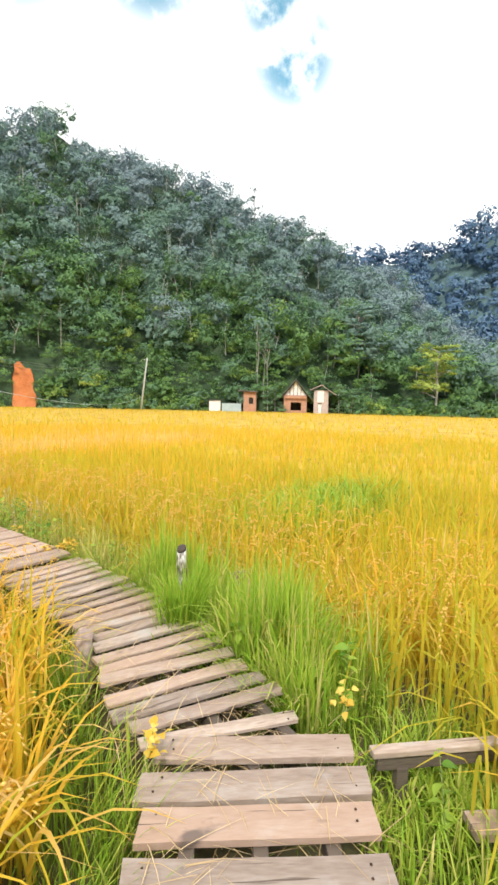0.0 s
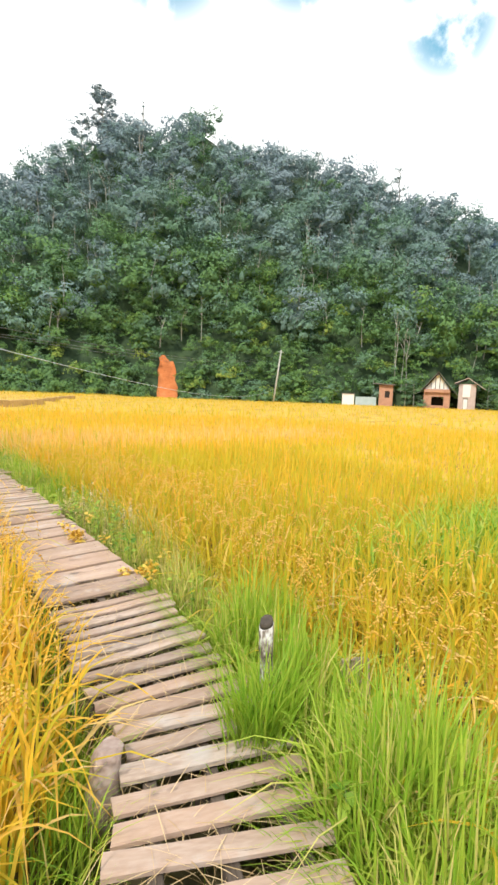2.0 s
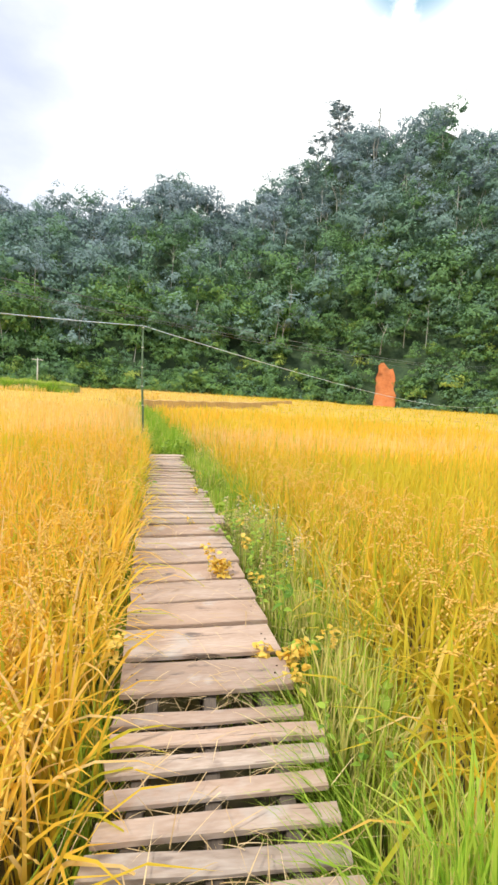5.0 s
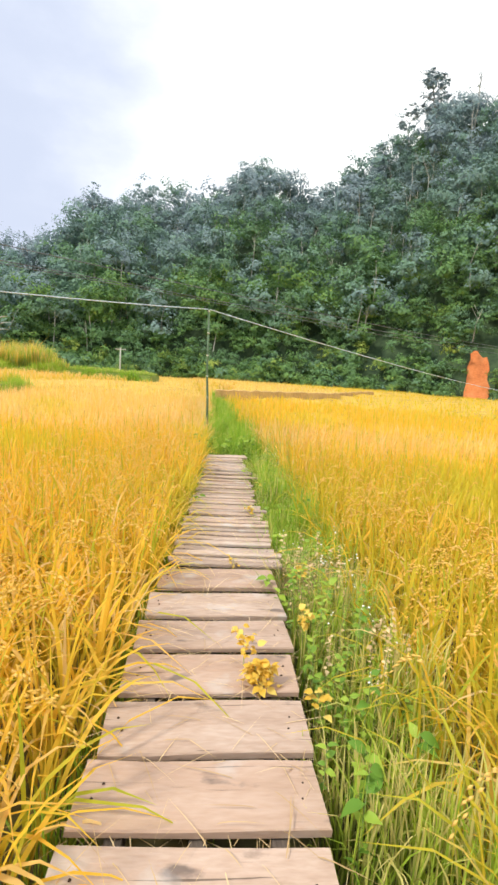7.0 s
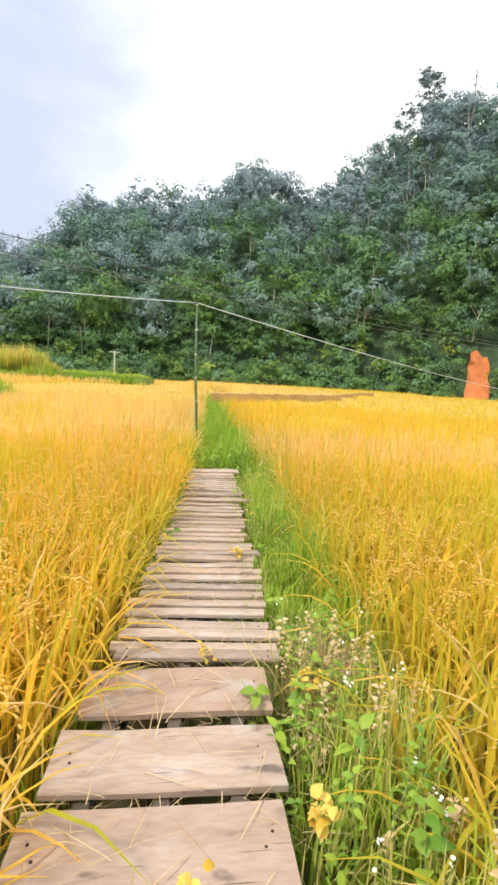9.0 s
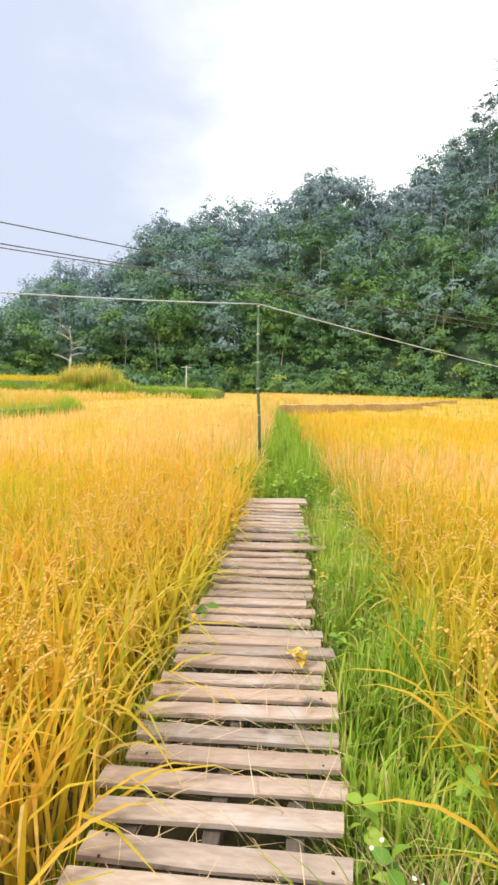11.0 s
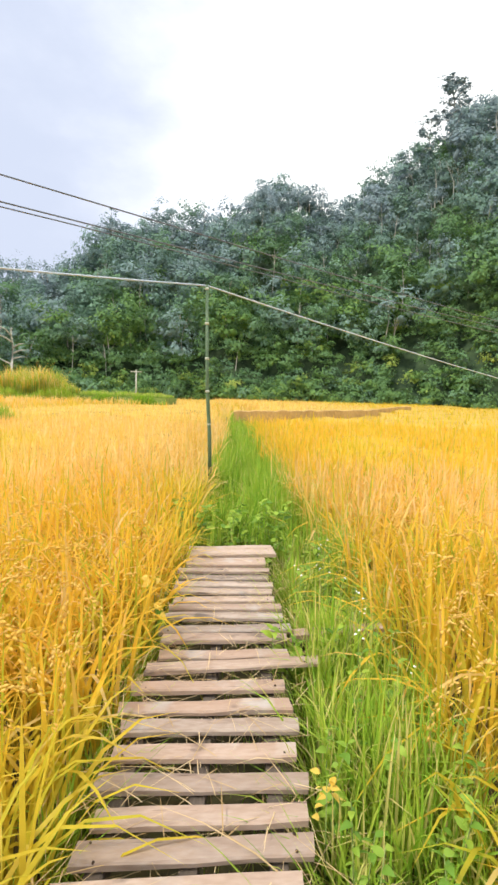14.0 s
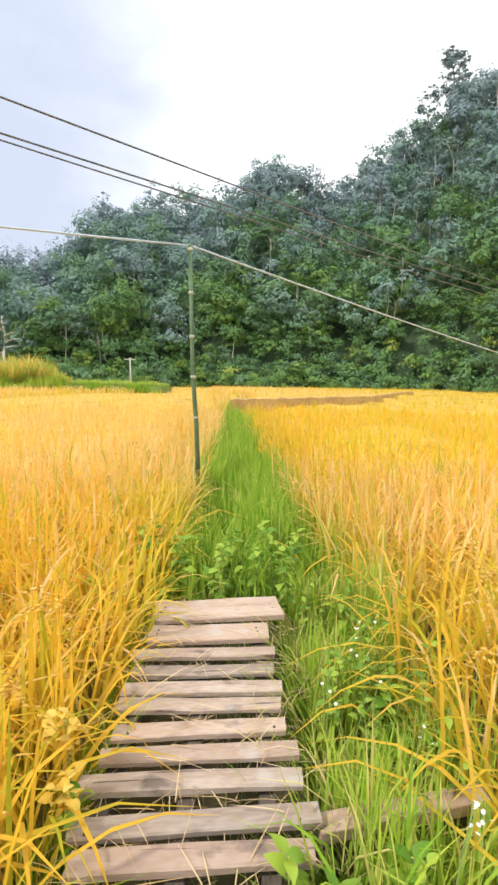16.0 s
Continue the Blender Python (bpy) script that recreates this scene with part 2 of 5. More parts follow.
M_DARK_CABLE = surface("dark_cable", [(0.3, (0.09, 0.10, 0.13)), (0.7, (0.15, 0.17, 0.20))], scale=3, rough=0.5, bump=0)
M_BRICK = surface("brick_wall", [(0.3, (0.36, 0.17, 0.11)), (0.6, (0.52, 0.30, 0.20))], scale=1.5, fine=12, rough=0.9)
M_WHITE = surface("white_paint", [(0.3, (0.72, 0.72, 0.70)), (0.7, (0.82, 0.82, 0.80))], scale=1, fine=8, rough=0.7, bump=0.1)
M_ROOF = surface("grey_roof", [(0.3, (0.10, 0.09, 0.08)), (0.7, (0.22, 0.20, 0.18))], scale=1.5, fine=8, rough=0.8)
M_PINK_ROOF = surface("faded_roof", [(0.3, (0.42, 0.33, 0.30)), (0.7, (0.60, 0.50, 0.46))], scale=1.5, fine=8, rough=0.8)
M_STUMP = surface("stump_wood", [(0.3, (0.16, 0.11, 0.09)), (0.5, (0.36, 0.27, 0.23)), (0.7, (0.50, 0.41, 0.36))], scale=8, fine=40, rough=0.9)
# near black: the shade inside buildings as a colour; the mullions use it too
M_DARK = surface("dark_inside", [(0.3, (0.015, 0.012, 0.01)), (0.7, (0.03, 0.025, 0.02))], scale=2, bump=0)
M_BLUE_WALL = surface("blue_sheet_wall", [(0.3, (0.30, 0.42, 0.45)), (0.7, (0.48, 0.58, 0.60))], scale=1, fine=8, rough=0.6)

# ---- mesh helpers ----


def mesh_arrays(name, verts, faces, material, attrs=None, smooth=False):
    """A mesh from arrays: faces is a list of index arrays, each (n, 3) or (n, 4); attrs: floats per vertex."""
    me = bpy.data.meshes.new(name)
    verts = np.asarray(verts, np.float32).reshape(-1, 3)
    loops = np.concatenate([f.ravel() for f in faces]).astype(np.int32)
    sizes = np.concatenate([np.full(len(f), f.shape[1]) for f in faces]).astype(np.int32)
    starts = np.concatenate([[0], np.cumsum(sizes)[:-1]]).astype(np.int32)
    me.vertices.add(len(verts))
    me.vertices.foreach_set("co", verts.ravel())
    me.loops.add(len(loops))
    me.loops.foreach_set("vertex_index", loops)
    me.polygons.add(len(sizes))
    me.polygons.foreach_set("loop_start", starts)
    if smooth:
        me.polygons.foreach_set("use_smooth", np.ones(len(sizes), bool))
    for key, values in (attrs or {}).items():
        a = me.attributes.new(key, "FLOAT", "POINT")
        a.data.foreach_set("value", np.asarray(values, np.float32))
    me.materials.append(material)
    me.update(calc_edges=True)
    return me


def ribbons(base, height, width, lean, bend, segs, turn=None, tint=None, spread=None):
    """Bent, tapering blades. base (n,3); height, width, lean (distance the tip goes aside), bend (droop of the tip); turn: way it leans."""
    n = len(base)
    turn = rng.uniform(0, 2 * np.pi, n) if turn is None else turn
    tint = rng.random(n) if tint is None else tint
    way = np.stack([np.cos(turn), np.sin(turn), np.zeros(n)], 1)
    side_turn = turn + np.pi / 2 + rng.normal(0, 0.5, n)
    side = np.stack([np.cos(side_turn), np.sin(side_turn), np.zeros(n)], 1)
    k = 2 * segs + 1
    v = np.empty((n, k, 3))
    along = np.empty((n, k))
    for s in range(segs + 1):
        u = s / segs
        c = base + way * (lean * u**1.8)[:, None]
        c[:, 2] += height * (u - bend * u**3.0)
        w = (width * (0.55 + 0.9 * u) * (1 - u**2.2) * 0.5)[:, None] if s < segs else None
        if s < segs:
            v[:, 2 * s], v[:, 2 * s + 1] = c - side * w, c + side * w
            along[:, 2 * s] = along[:, 2 * s + 1] = u
        else:
            v[:, k - 1], along[:, k - 1] = c, 1.0
    start = np.arange(n)[:, None] * k
    quads = [start + np.array([[2 * s, 2 * s + 1, 2 * s + 3, 2 * s + 2]]) for s in range(segs - 1)]
    tris = start + np.array([[2 * segs - 2, 2 * segs - 1, 2 * segs]])
    return v.reshape(-1, 3), quads, tris, along.ravel(), np.repeat(tint, k)


class Heap:
    """Collects many small pieces into one mesh."""

    def __init__(self):
        self.v, self.q, self.t, self.a, self.c, self.n = [], [], [], [], [], 0

    def add(self, v, quads, tris, along, tint):
        self.v.append(v)
        self.q += [q + self.n for q in quads]
        if tris is not None:
            self.t.append(tris + self.n)
        self.a.append(along)
        self.c.append(tint)
        self.n += len(v)

    def make(self, name, material):
        faces = ([np.concatenate(self.q)] if self.q else []) + ([np.concatenate(self.t)] if self.t else [])
        return new(name, mesh_arrays(name, np.concatenate(self.v), faces, material, {"along": np.concatenate(self.a), "tint": np.concatenate(self.c)}))


def part(name, bm, material, parent=None, label=""):
    """Links a bmesh as one mesh object under a thing or a part."""
    me = bpy.data.meshes.new(name)
    bm.to_mesh(me)
    bm.free()
    me.materials.append(material)
    ob = new(name, me)
    ob.parent = parent
    return tagged(ob, label)


def empty(name, at=(0, 0, 0), turn=0.0):
    ob = new(name)
    ob.empty_display_size = 0.2
    ob.matrix_basis = pose(*at, 0, 0, turn)
    return ob


def box_bm(size, at=(0, 0, 0), bevel=0.0):
    bm = bmesh.new()
    bmesh.ops.create_cube(bm, size=1)
    bmesh.ops.transform(bm, matrix=Matrix.Translation(at) @ Matrix.Diagonal((*size, 1)), verts=bm.verts)
    if bevel:
        bmesh.ops.bevel(bm, geom=bm.edges[:], offset=bevel, segments=2, affect="EDGES", profile=0.5)
    return bm


def tube_bm(points, radii, sides=8, cap=True):
    """A tapering tube along points."""
    bm = bmesh.new()
    rings = []
    for i, (p, r) in enumerate(zip(points, radii)):
        p = Vector(p)
        d = Vector(points[min(i + 1, len(points) - 1)]) - Vector(points[max(i - 1, 0)])
        q = d.to_track_quat("Z", "Y")
        rings.append([bm.verts.new(p + q @ Vector((r * math.cos(2 * math.pi * k / sides), r * math.sin(2 * math.pi * k / sides), 0))) for k in range(sides)])
    for a, b in zip(rings, rings[1:]):
        for k in range(sides):
            bm.faces.new((a[k], a[(k + 1) % sides], b[(k + 1) % sides], b[k])).smooth = True
    if cap:
        bm.faces.new(rings[0][::-1])
        bm.faces.new(rings[-1])
    return bm


# ---- the line of the boardwalk and the bund ----
GROUND = -0.38
LINE = [(-6.2, -12.99), (-4.57, -11.87), (-2.97, -10.77), (-1.45, -9.72), (-0.92, -9.34), (-0.80, -8.95), (-0.62, -8.52), (-0.44, -8.26), (-0.29, -7.97), (-0.23, -7.70), (-0.21, -7.42), (-0.17, -7.15), (-0.05, -6.75), (0.0, -6.30), (0.10, -5.1), (0.23, -3.85), (0.34, -3.0),
        (0.42, -2.1), (0.48, -1.0), (0.57, 0.0), (0.67, 1.0), (0.75, 2.25), (0.98, 6.0), (1.32, 13.0), (1.85, 24.0), (3.4, 58.0)]


def dense_line():
    pts = np.array(LINE)
    seg = np.hypot(*np.diff(pts, axis=0).T)
    s = np.r_[0, np.cumsum(seg)]
    u = np.r_[np.arange(0, 22, 0.06), np.arange(22, s[-1], 0.3)]
    return np.stack([np.interp(u, s, pts[:, 0]), np.interp(u, s, pts[:, 1])], 1)


DENSE = dense_line()
DENSE_WAY = np.gradient(DENSE, axis=0)
DENSE_WAY /= np.linalg.norm(DENSE_WAY, axis=1, keepdims=True)


def beside(xy):
    """Distance to the line, positive to the right of the walk, and the y of its nearest point."""
    out, at = np.empty(len(xy)), np.empty(len(xy))
    for a in range(0, len(xy), 20000):
        p = xy[a : a + 20000]
        d = p[:, None] - DENSE[None]
        near = (d**2).sum(-1).argmin(1)
        off, w = d[np.arange(len(p)), near], DENSE_WAY[near]
        out[a : a + 20000] = np.hypot(*off.T) * np.where(off[:, 0] * w[:, 1] - off[:, 1] * w[:, 0] > 0, 1, -1)
        at[a : a + 20000] = DENSE[near, 1]
    return out, at


def strip_right(y):
    """Where the ripe field begins to the right of the line."""
    return np.interp(y, [-12, -9.75, -8.65, -7.15, -5.15, -3, 0, 2.2, 3.6, 6, 13, 24, 60], [1.5, 1.25, 0.95, 0.86, 1.06, 1.04, 1.0, 1.02, 0.95, 0.72, 0.6, 0.5, 0.3])


def strip_left(y):
    """Where the ripe field begins to the left of the line."""
    return np.interp(y, [-12, -9.55, -8.75, -7.75, -6.15, -3, 0, 2.2, 6, 13, 24, 60], [0.95, 0.96, 0.82, 0.57, 0.54, 0.51, 0.45, 0.42, 0.45, 0.35, 0.3, 0.2])


# ---- ground and hills ----
HILL_C = (0.0, -5.0)
RIDGE = [(-180, 0.10), (-60, 0.11), (-40, 0.12), (-27, 0.135), (-22, 0.19), (-17, 0.225), (-13, 0.28), (-10, 0.315), (-1, 0.355), (7, 0.405), (13, 0.395), (18, 0.41), (22, 0.48), (26, 0.53),
         (30, 0.545), (36, 0.55), (40, 0.53), (48, 0.49), (58, 0.43), (66, 0.355), (70, 0.315), (74, 0.265), (79, 0.20), (84, 0.13), (92, 0.10), (110, 0.10), (180, 0.10)]
FOOT_R, CREST_R, CROWN = 97.0, 152.0, 7.3


def hill_height(az, r):
    """Height of the near hill's ground; az degrees, r metres from HILL_C."""
    top = np.interp(az, [p[0] for p in RIDGE], [p[1] for p in RIDGE]) * CREST_R - CROWN
    u = np.clip((r - FOOT_R) / (CREST_R - FOOT_R), 0, 1.6)
    rise = np.where(u < 1, u**0.9, 1 - 0.5 * (u - 1))
    lumps = 1.3 * np.sin(az * 3.1 + 2 * np.sin(r * 0.31)) * np.sin(r * 0.62 + 1.7 * np.sin(az * 1.3)) * np.clip(u * 6, 0, 1)
    bumps = lumps + 2.5 * np.sin(az * 0.55 + 1) * np.sin(r * 0.07 + az * 0.1) * np.clip(u * 3, 0, 1)
    return GROUND + np.maximum(top, 4) * rise + bumps * (u > 0)


def hill_ground(az, r):
    """The forest floor, which lies a little below the feet of the crowns."""
    return hill_height(az, r) - 1.7 * np.clip((r - FOOT_R - 3) / 7, 0, 1) * np.clip((CREST_R - 4 - r) / 8, -0.6, 1)


def ridge_height(az, r):
    """Height of the far ridge behind the houses, which is coloured bluer to imitate haze."""
    top = np.interp(az, [40, 52, 66, 74, 78, 83, 86, 95, 110, 130], [0.0, 0.22, 0.345, 0.335, 0.345, 0.38, 0.36, 0.33, 0.22, 0.0]) * 250 - 9
    u = np.clip((r - 165) / 85, 0, 1.3)
    return GROUND - 2 + np.maximum(top, 0) * np.where(u < 1, u, 1 - 0.5 * (u - 1))


def grid_mesh(name, height, az, rs, material):
    a, r = np.meshgrid(np.radians(az), rs)
    z = height(np.degrees(a), r)
    v = np.stack([HILL_C[0] + r * np.sin(a), HILL_C[1] + r * np.cos(a), z], -1).reshape(-1, 3)
    n, m = a.shape
    i = (np.arange(n - 1)[:, None] * m + np.arange(m - 1)[None]).ravel()
    return new(name, mesh_arrays(name, v, [np.stack([i, i + m, i + m + 1, i + 1], 1)], material, smooth=True))


bm = bmesh.new()
bmesh.ops.create_circle(bm, cap_ends=True, radius=3500, segments=96)
ground = part("ground", bm, M_MUD)
ground.location = (0, 0, GROUND)
tagged(ground, "brown wet paddy mud under the crop, reaching the horizon", "ground", kind="structure")
hill = tagged(grid_mesh("hill", hill_ground, np.linspace(-180, 180, 481), np.linspace(FOOT_R, CREST_R + 30, 50), M_HILL), "dark forest floor of a steep wooded hill", "hill", kind="structure")
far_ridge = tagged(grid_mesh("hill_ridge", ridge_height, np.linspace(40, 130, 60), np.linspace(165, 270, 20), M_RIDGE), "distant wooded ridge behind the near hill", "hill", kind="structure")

# ---- forest ----


def ball_faces():
    bm = bmesh.new()
    bmesh.ops.create_icosphere(bm, subdivisions=1, radius=1)
    bm.verts.ensure_lookup_table()
    v, f = np.array([q.co[:] for q in bm.verts]), np.array([[q.index for q in face.verts] for face in bm.faces])
    bm.free()
    return v, f


BALL_V, BALL_F = ball_faces()


def crown_template(lobes, cards, size, flat=0.9):
    """A crown of radius about 1 standing on z = 0 to 2: leaf clumps round many uneven boughs, with a small dense heart."""
    pts, nor = [], []
    for k in range(lobes):
        a, rr = rng.uniform(0, 6.28), math.sqrt(rng.uniform(0.02, 0.62))
        c = np.array([rr * math.cos(a), rr * math.sin(a), 0.8 + rng.uniform(-0.55, 0.62) * (1 - 0.5 * rr)])
        rad = rng.uniform(0.16, 0.40) * rng.uniform(0.8, 1.2, 3)
        d = rng.normal(size=(max(cards // lobes, 4), 3))
        d[:, 2] = np.abs(d[:, 2]) - 0.3
        d /= np.linalg.norm(d, axis=1, keepdims=True)
        pts.append(c + d * rad * rng.uniform(0.5, 1.25, (len(d), 1)) * [1, 1, flat])
        nor.append(0.7 * d + 1.0 * (c - [0, 0, 0.5]))
    p, d = np.concatenate(pts), np.concatenate(nor)
    d = d + rng.normal(0, 0.28, d.shape)
    d /= np.linalg.norm(d, axis=1, keepdims=True)
    t1 = np.cross(d, rng.normal(size=d.shape))
    t1 /= np.linalg.norm(t1, axis=1, keepdims=True)
    t2 = np.cross(d, t1)
    s = (size * rng.uniform(0.5, 1.3, len(p)))[:, None]
    e = rng.uniform(0.5, 1.1, (3, len(p), 1))
    tri = np.stack([p - t1 * s * e[0] - t2 * s * 0.5, p + t1 * s * e[1] - t2 * s * 0.4, p + t2 * s * e[2] + d * s * 0.2], 1)
    core = np.array([0, 0, 0.6]) + BALL_V * 0.17 * rng.uniform(0.6, 1.2, (12, 1)) * [1, 1, flat]
    return tri[rng.permutation(len(tri))].reshape(-1, 3), core, BALL_F


TEMPLATES = [crown_template(k, c, 0.066) for k, c in ((11, 690), (13, 720), (9, 640), (12, 700), (10, 680), (8, 620))]
FAR_CROWNS = [crown_template(k, 190, 0.13) for k in (11, 13, 9)]
TALL = [crown_template(13, 620, 0.066, 1.35) for _ in range(3)]
TREE_LEAVES = [crown_template(6, 330, 0.105, 0.7) for _ in range(5)]
BUSHES = [crown_template(k, 240, 0.098) for k in (7, 9, 8, 6)]


def forest(name, places, radii, heights, tints, material, tall_share=0.25, templates=TEMPLATES):
    """Many crowns as one mesh."""
    vs, cs, tris, n = [], [], [], 0
    for p, r, h, c in zip(places, radii, heights, tints):
        tall = rng.random() < tall_share
        leaves, core, faces = TALL[rng.integers(len(TALL))] if tall else templates[rng.integers(len(templates))]
        a = rng.uniform(0, 6.28)
        ca, sa = math.cos(a), math.sin(a)
        k = rng.uniform(0.8, 1.2)
        t = np.concatenate([leaves, core])
        v = np.stack([(t[:, 0] * ca - t[:, 1] * sa) * r * k, (t[:, 0] * sa + t[:, 1] * ca) * r / k, t[:, 2] * r], 1)
        vs.append(v + [p[0], p[1], p[2] + h])
        cs.append(np.clip(np.r_[c + np.repeat(rng.normal(0, 0.05, len(leaves) // 3), 3), np.full(len(core), c)], 0, 1))
        tris += [n + np.arange(len(leaves)).reshape(-1, 3), n + len(leaves) + faces]
        n += len(v)
    return new(name, mesh_arrays(name, np.concatenate(vs), [np.concatenate(tris)], material, {"tint": np.concatenate(cs)}))


def hill_places(n, az0, az1, r0, r1, height):
    i, (a, b) = np.arange(n), rng.random(2)
    az = az0 + (az1 - az0) * ((a + i * 0.7548777 + rng.normal(0, 0.3 / n**0.5, n)) % 1)
    r = np.sqrt(r0**2 + (r1**2 - r0**2) * ((b + i * 0.5698403 + rng.normal(0, 0.3 / n**0.5, n)) % 1))
    x, y = HILL_C[0] + r * np.sin(np.radians(az)), HILL_C[1] + r * np.cos(np.radians(az))
    return az, r, np.stack([x, y, height(az, r)], 1)


az, r, at = hill_places(1250, -46, 100, FOOT_R + 7, CREST_R + 5, hill_height)
near_scar = (np.abs(az - 32.7) < 1.4) & (r < FOOT_R + 9)
az, r, at = az[~near_scar], r[~near_scar], at[~near_scar]
at = at + np.stack([-1.6 * np.sin(np.radians(az)), -1.6 * np.cos(np.radians(az)), 0.4 + 0 * az], 1)
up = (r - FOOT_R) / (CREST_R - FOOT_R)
# tint falls with height, so the upper crowns get the painted haze
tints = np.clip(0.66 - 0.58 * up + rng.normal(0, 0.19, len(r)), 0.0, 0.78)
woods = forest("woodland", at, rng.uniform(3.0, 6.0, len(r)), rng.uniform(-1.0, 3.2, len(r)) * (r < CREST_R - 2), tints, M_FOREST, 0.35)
tagged(woods, "dense mixed forest on the hillside, dark green below, blue-grey with painted haze above", "forest", kind="stuff")
sets = [hill_places(780, -46, 100, FOOT_R - 1, FOOT_R + 20, hill_height), hill_places(660, -40, 62, FOOT_R - 0.5, FOOT_R + 24, hill_height), hill_places(420, -46, 100, FOOT_R - 2.5, FOOT_R + 3.5, hill_height)]
az, r, at = (np.concatenate([s[k] for s in sets]) for k in range(3))
keep = ~((np.abs(az - 32.7) < 1.45) & (r < FOOT_R + 4.5)) & ~((np.abs(az - 62) < 8.5) & (r < FOOT_R + 1.5))
at = at - np.stack([np.sin(np.radians(az)), np.cos(np.radians(az)), 0 * az], 1) * 1.2
scrub = forest("scrub", at[keep], rng.uniform(1.6, 3.1, keep.sum()), np.where(r[keep] < FOOT_R + 4, rng.uniform(-1.6, -0.2, keep.sum()), rng.uniform(-0.8, 1.0, keep.sum())), np.clip(rng.normal(0.68, 0.10, keep.sum()), 0, 1), M_FOREST, 0.0, BUSHES)
tagged(scrub, "bright green bushes and vines along the foot of the hill", "shrub", kind="stuff")
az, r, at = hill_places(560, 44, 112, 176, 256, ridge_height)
# these far crowns get their haze from the blue leaf colour
ridge_woods = forest("woodland", at, rng.uniform(4.5, 7.5, len(r)), rng.uniform(-2, 1.5, len(r)), np.clip(rng.normal(0.4, 0.25, len(r)), 0, 1), M_HAZED_FOREST, 0.0, FAR_CROWNS)
tagged(ridge_woods, "forest on the distant ridge, with haze put into its blue-green leaves", "forest", kind="stuff")

# pale trunks with forked branches that show between the crowns
heap_v, heap_q = [], []


def stick(a, b, ra, rb):
    """A four-sided tapering stick."""
    ring = np.array([[math.cos(k * 1.57), math.sin(k * 1.57), 0] for k in range(4)])
    n0 = 8 * len(heap_v)
    heap_v.append(np.concatenate([a + ring * ra, b + ring * rb]))
    heap_q.append(n0 + np.array([[k, (k + 1) % 4, 4 + (k + 1) % 4, 4 + k] for k in range(4)]))


az, r, at = hill_places(330, -40, 95, FOOT_R + 8, CREST_R, hill_ground)
for a, p in zip(np.radians(az), at):
    hgt, wid = rng.uniform(6, 11.5), rng.uniform(0.07, 0.17)
    foot = p - [3.2 * math.sin(a), 3.2 * math.cos(a), 0.8]
    knee = foot + [rng.normal(0, 0.4), rng.normal(0, 0.4), hgt * 0.55]
    top = knee + [rng.normal(0, 0.8), rng.normal(0, 0.8), hgt * 0.45]
    stick(foot, knee, wid, wid * 0.75)
    stick(knee, top, wid * 0.75, wid * 0.3)
    for k in range(rng.integers(1, 5)):
        u, t = rng.uniform(0.0, 0.7), rng.uniform(0, 6.28)
        s = knee + (top - knee) * u
        e = s + np.array([math.cos(t), math.sin(t), 1.3]) * rng.uniform(0.8, 2.0)
        stick(s, e, wid * 0.42, wid * 0.15)
trunks = new("tree_trunks", mesh_arrays("tree_trunks", np.concatenate(heap_v), [np.concatenate(heap_q)], M_BARK))
tagged(trunks, "slender pale forked trunks standing among the forest crowns", "tree trunk", kind="stuff")

# ---- rice ----


STEP = ([1.2, 6.3, 11.4, 19.6, 40, 120], [20.9, 25.3, 30.7, 47, 75, 160])


def far_lift(x, y):
    """The fields beyond the far bund lie a step higher."""
    return 0.26 * ((x > 1.0) & (y > np.interp(x, *STEP)))


def canopy_sheet():
    """The closed top of the crop away from the walk, as one rolling sheet."""
    rs = np.r_[np.arange(2.2, 12, 0.5), np.arange(12, 40, 1.5), np.arange(40, 101, 4)]
    az = np.linspace(-180, 180, 181)
    a, r = np.meshgrid(np.radians(az), rs)
    x, y = 0.2 + r * np.sin(a), -5 + r * np.cos(a)
    off, at = beside(np.stack([x.ravel(), y.ravel()], 1))
    inside = np.minimum(np.where(off > 0, off - strip_right(at), -off - strip_left(at)), 4.0).reshape(x.shape)
    z = 0.02 + 0.06 * np.sin(x * 1.7 + y) * np.sin(y * 1.3) + 0.16 * np.clip((r - 10) / 40, 0, 1) - 0.35 * np.exp(-(((x - 4.4) / 2.4) ** 2 + ((y + 7.35) / 1.2) ** 2))
    z += far_lift(x, y)
    z = np.where(inside < 1.3, GROUND - 0.15 + 0.3 * np.clip(inside, 0, 1.3), z)
    near = walk_distance(np.stack([x.ravel(), y.ravel()], 1)).reshape(x.shape)
    z = GROUND - 0.1 + (z - GROUND + 0.1) * np.clip((near - 1.6) / 2.4, 0, 1)
    v = np.stack([x, y, z], -1).reshape(-1, 3)
    n, m = x.shape
    i = (np.arange(n - 1)[:, None] * m + np.arange(m - 1)[None]).ravel()
    return new("rice_field", mesh_arrays("rice_field", v, [np.stack([i, i + m, i + m + 1, i + 1], 1)], M_FIELD, smooth=True))


WALK = np.stack([np.linspace(-3.2, 0.7, 30), np.interp(np.linspace(-3.2, 0.7, 30), [-3.2, -1.4, -0.75, -0.15, 0.37, 0.7], [-10.6, -9.55, -8.65, -7.35, -4.7, -0.7])], 1)


def walk_distance(xy):
    return np.sqrt(((xy[:, None] - WALK[None]) ** 2).sum(-1)).min(1)


tagged(canopy_sheet(), "closed golden canopy of ripe rice filling the valley floor", "rice field", kind="stuff")

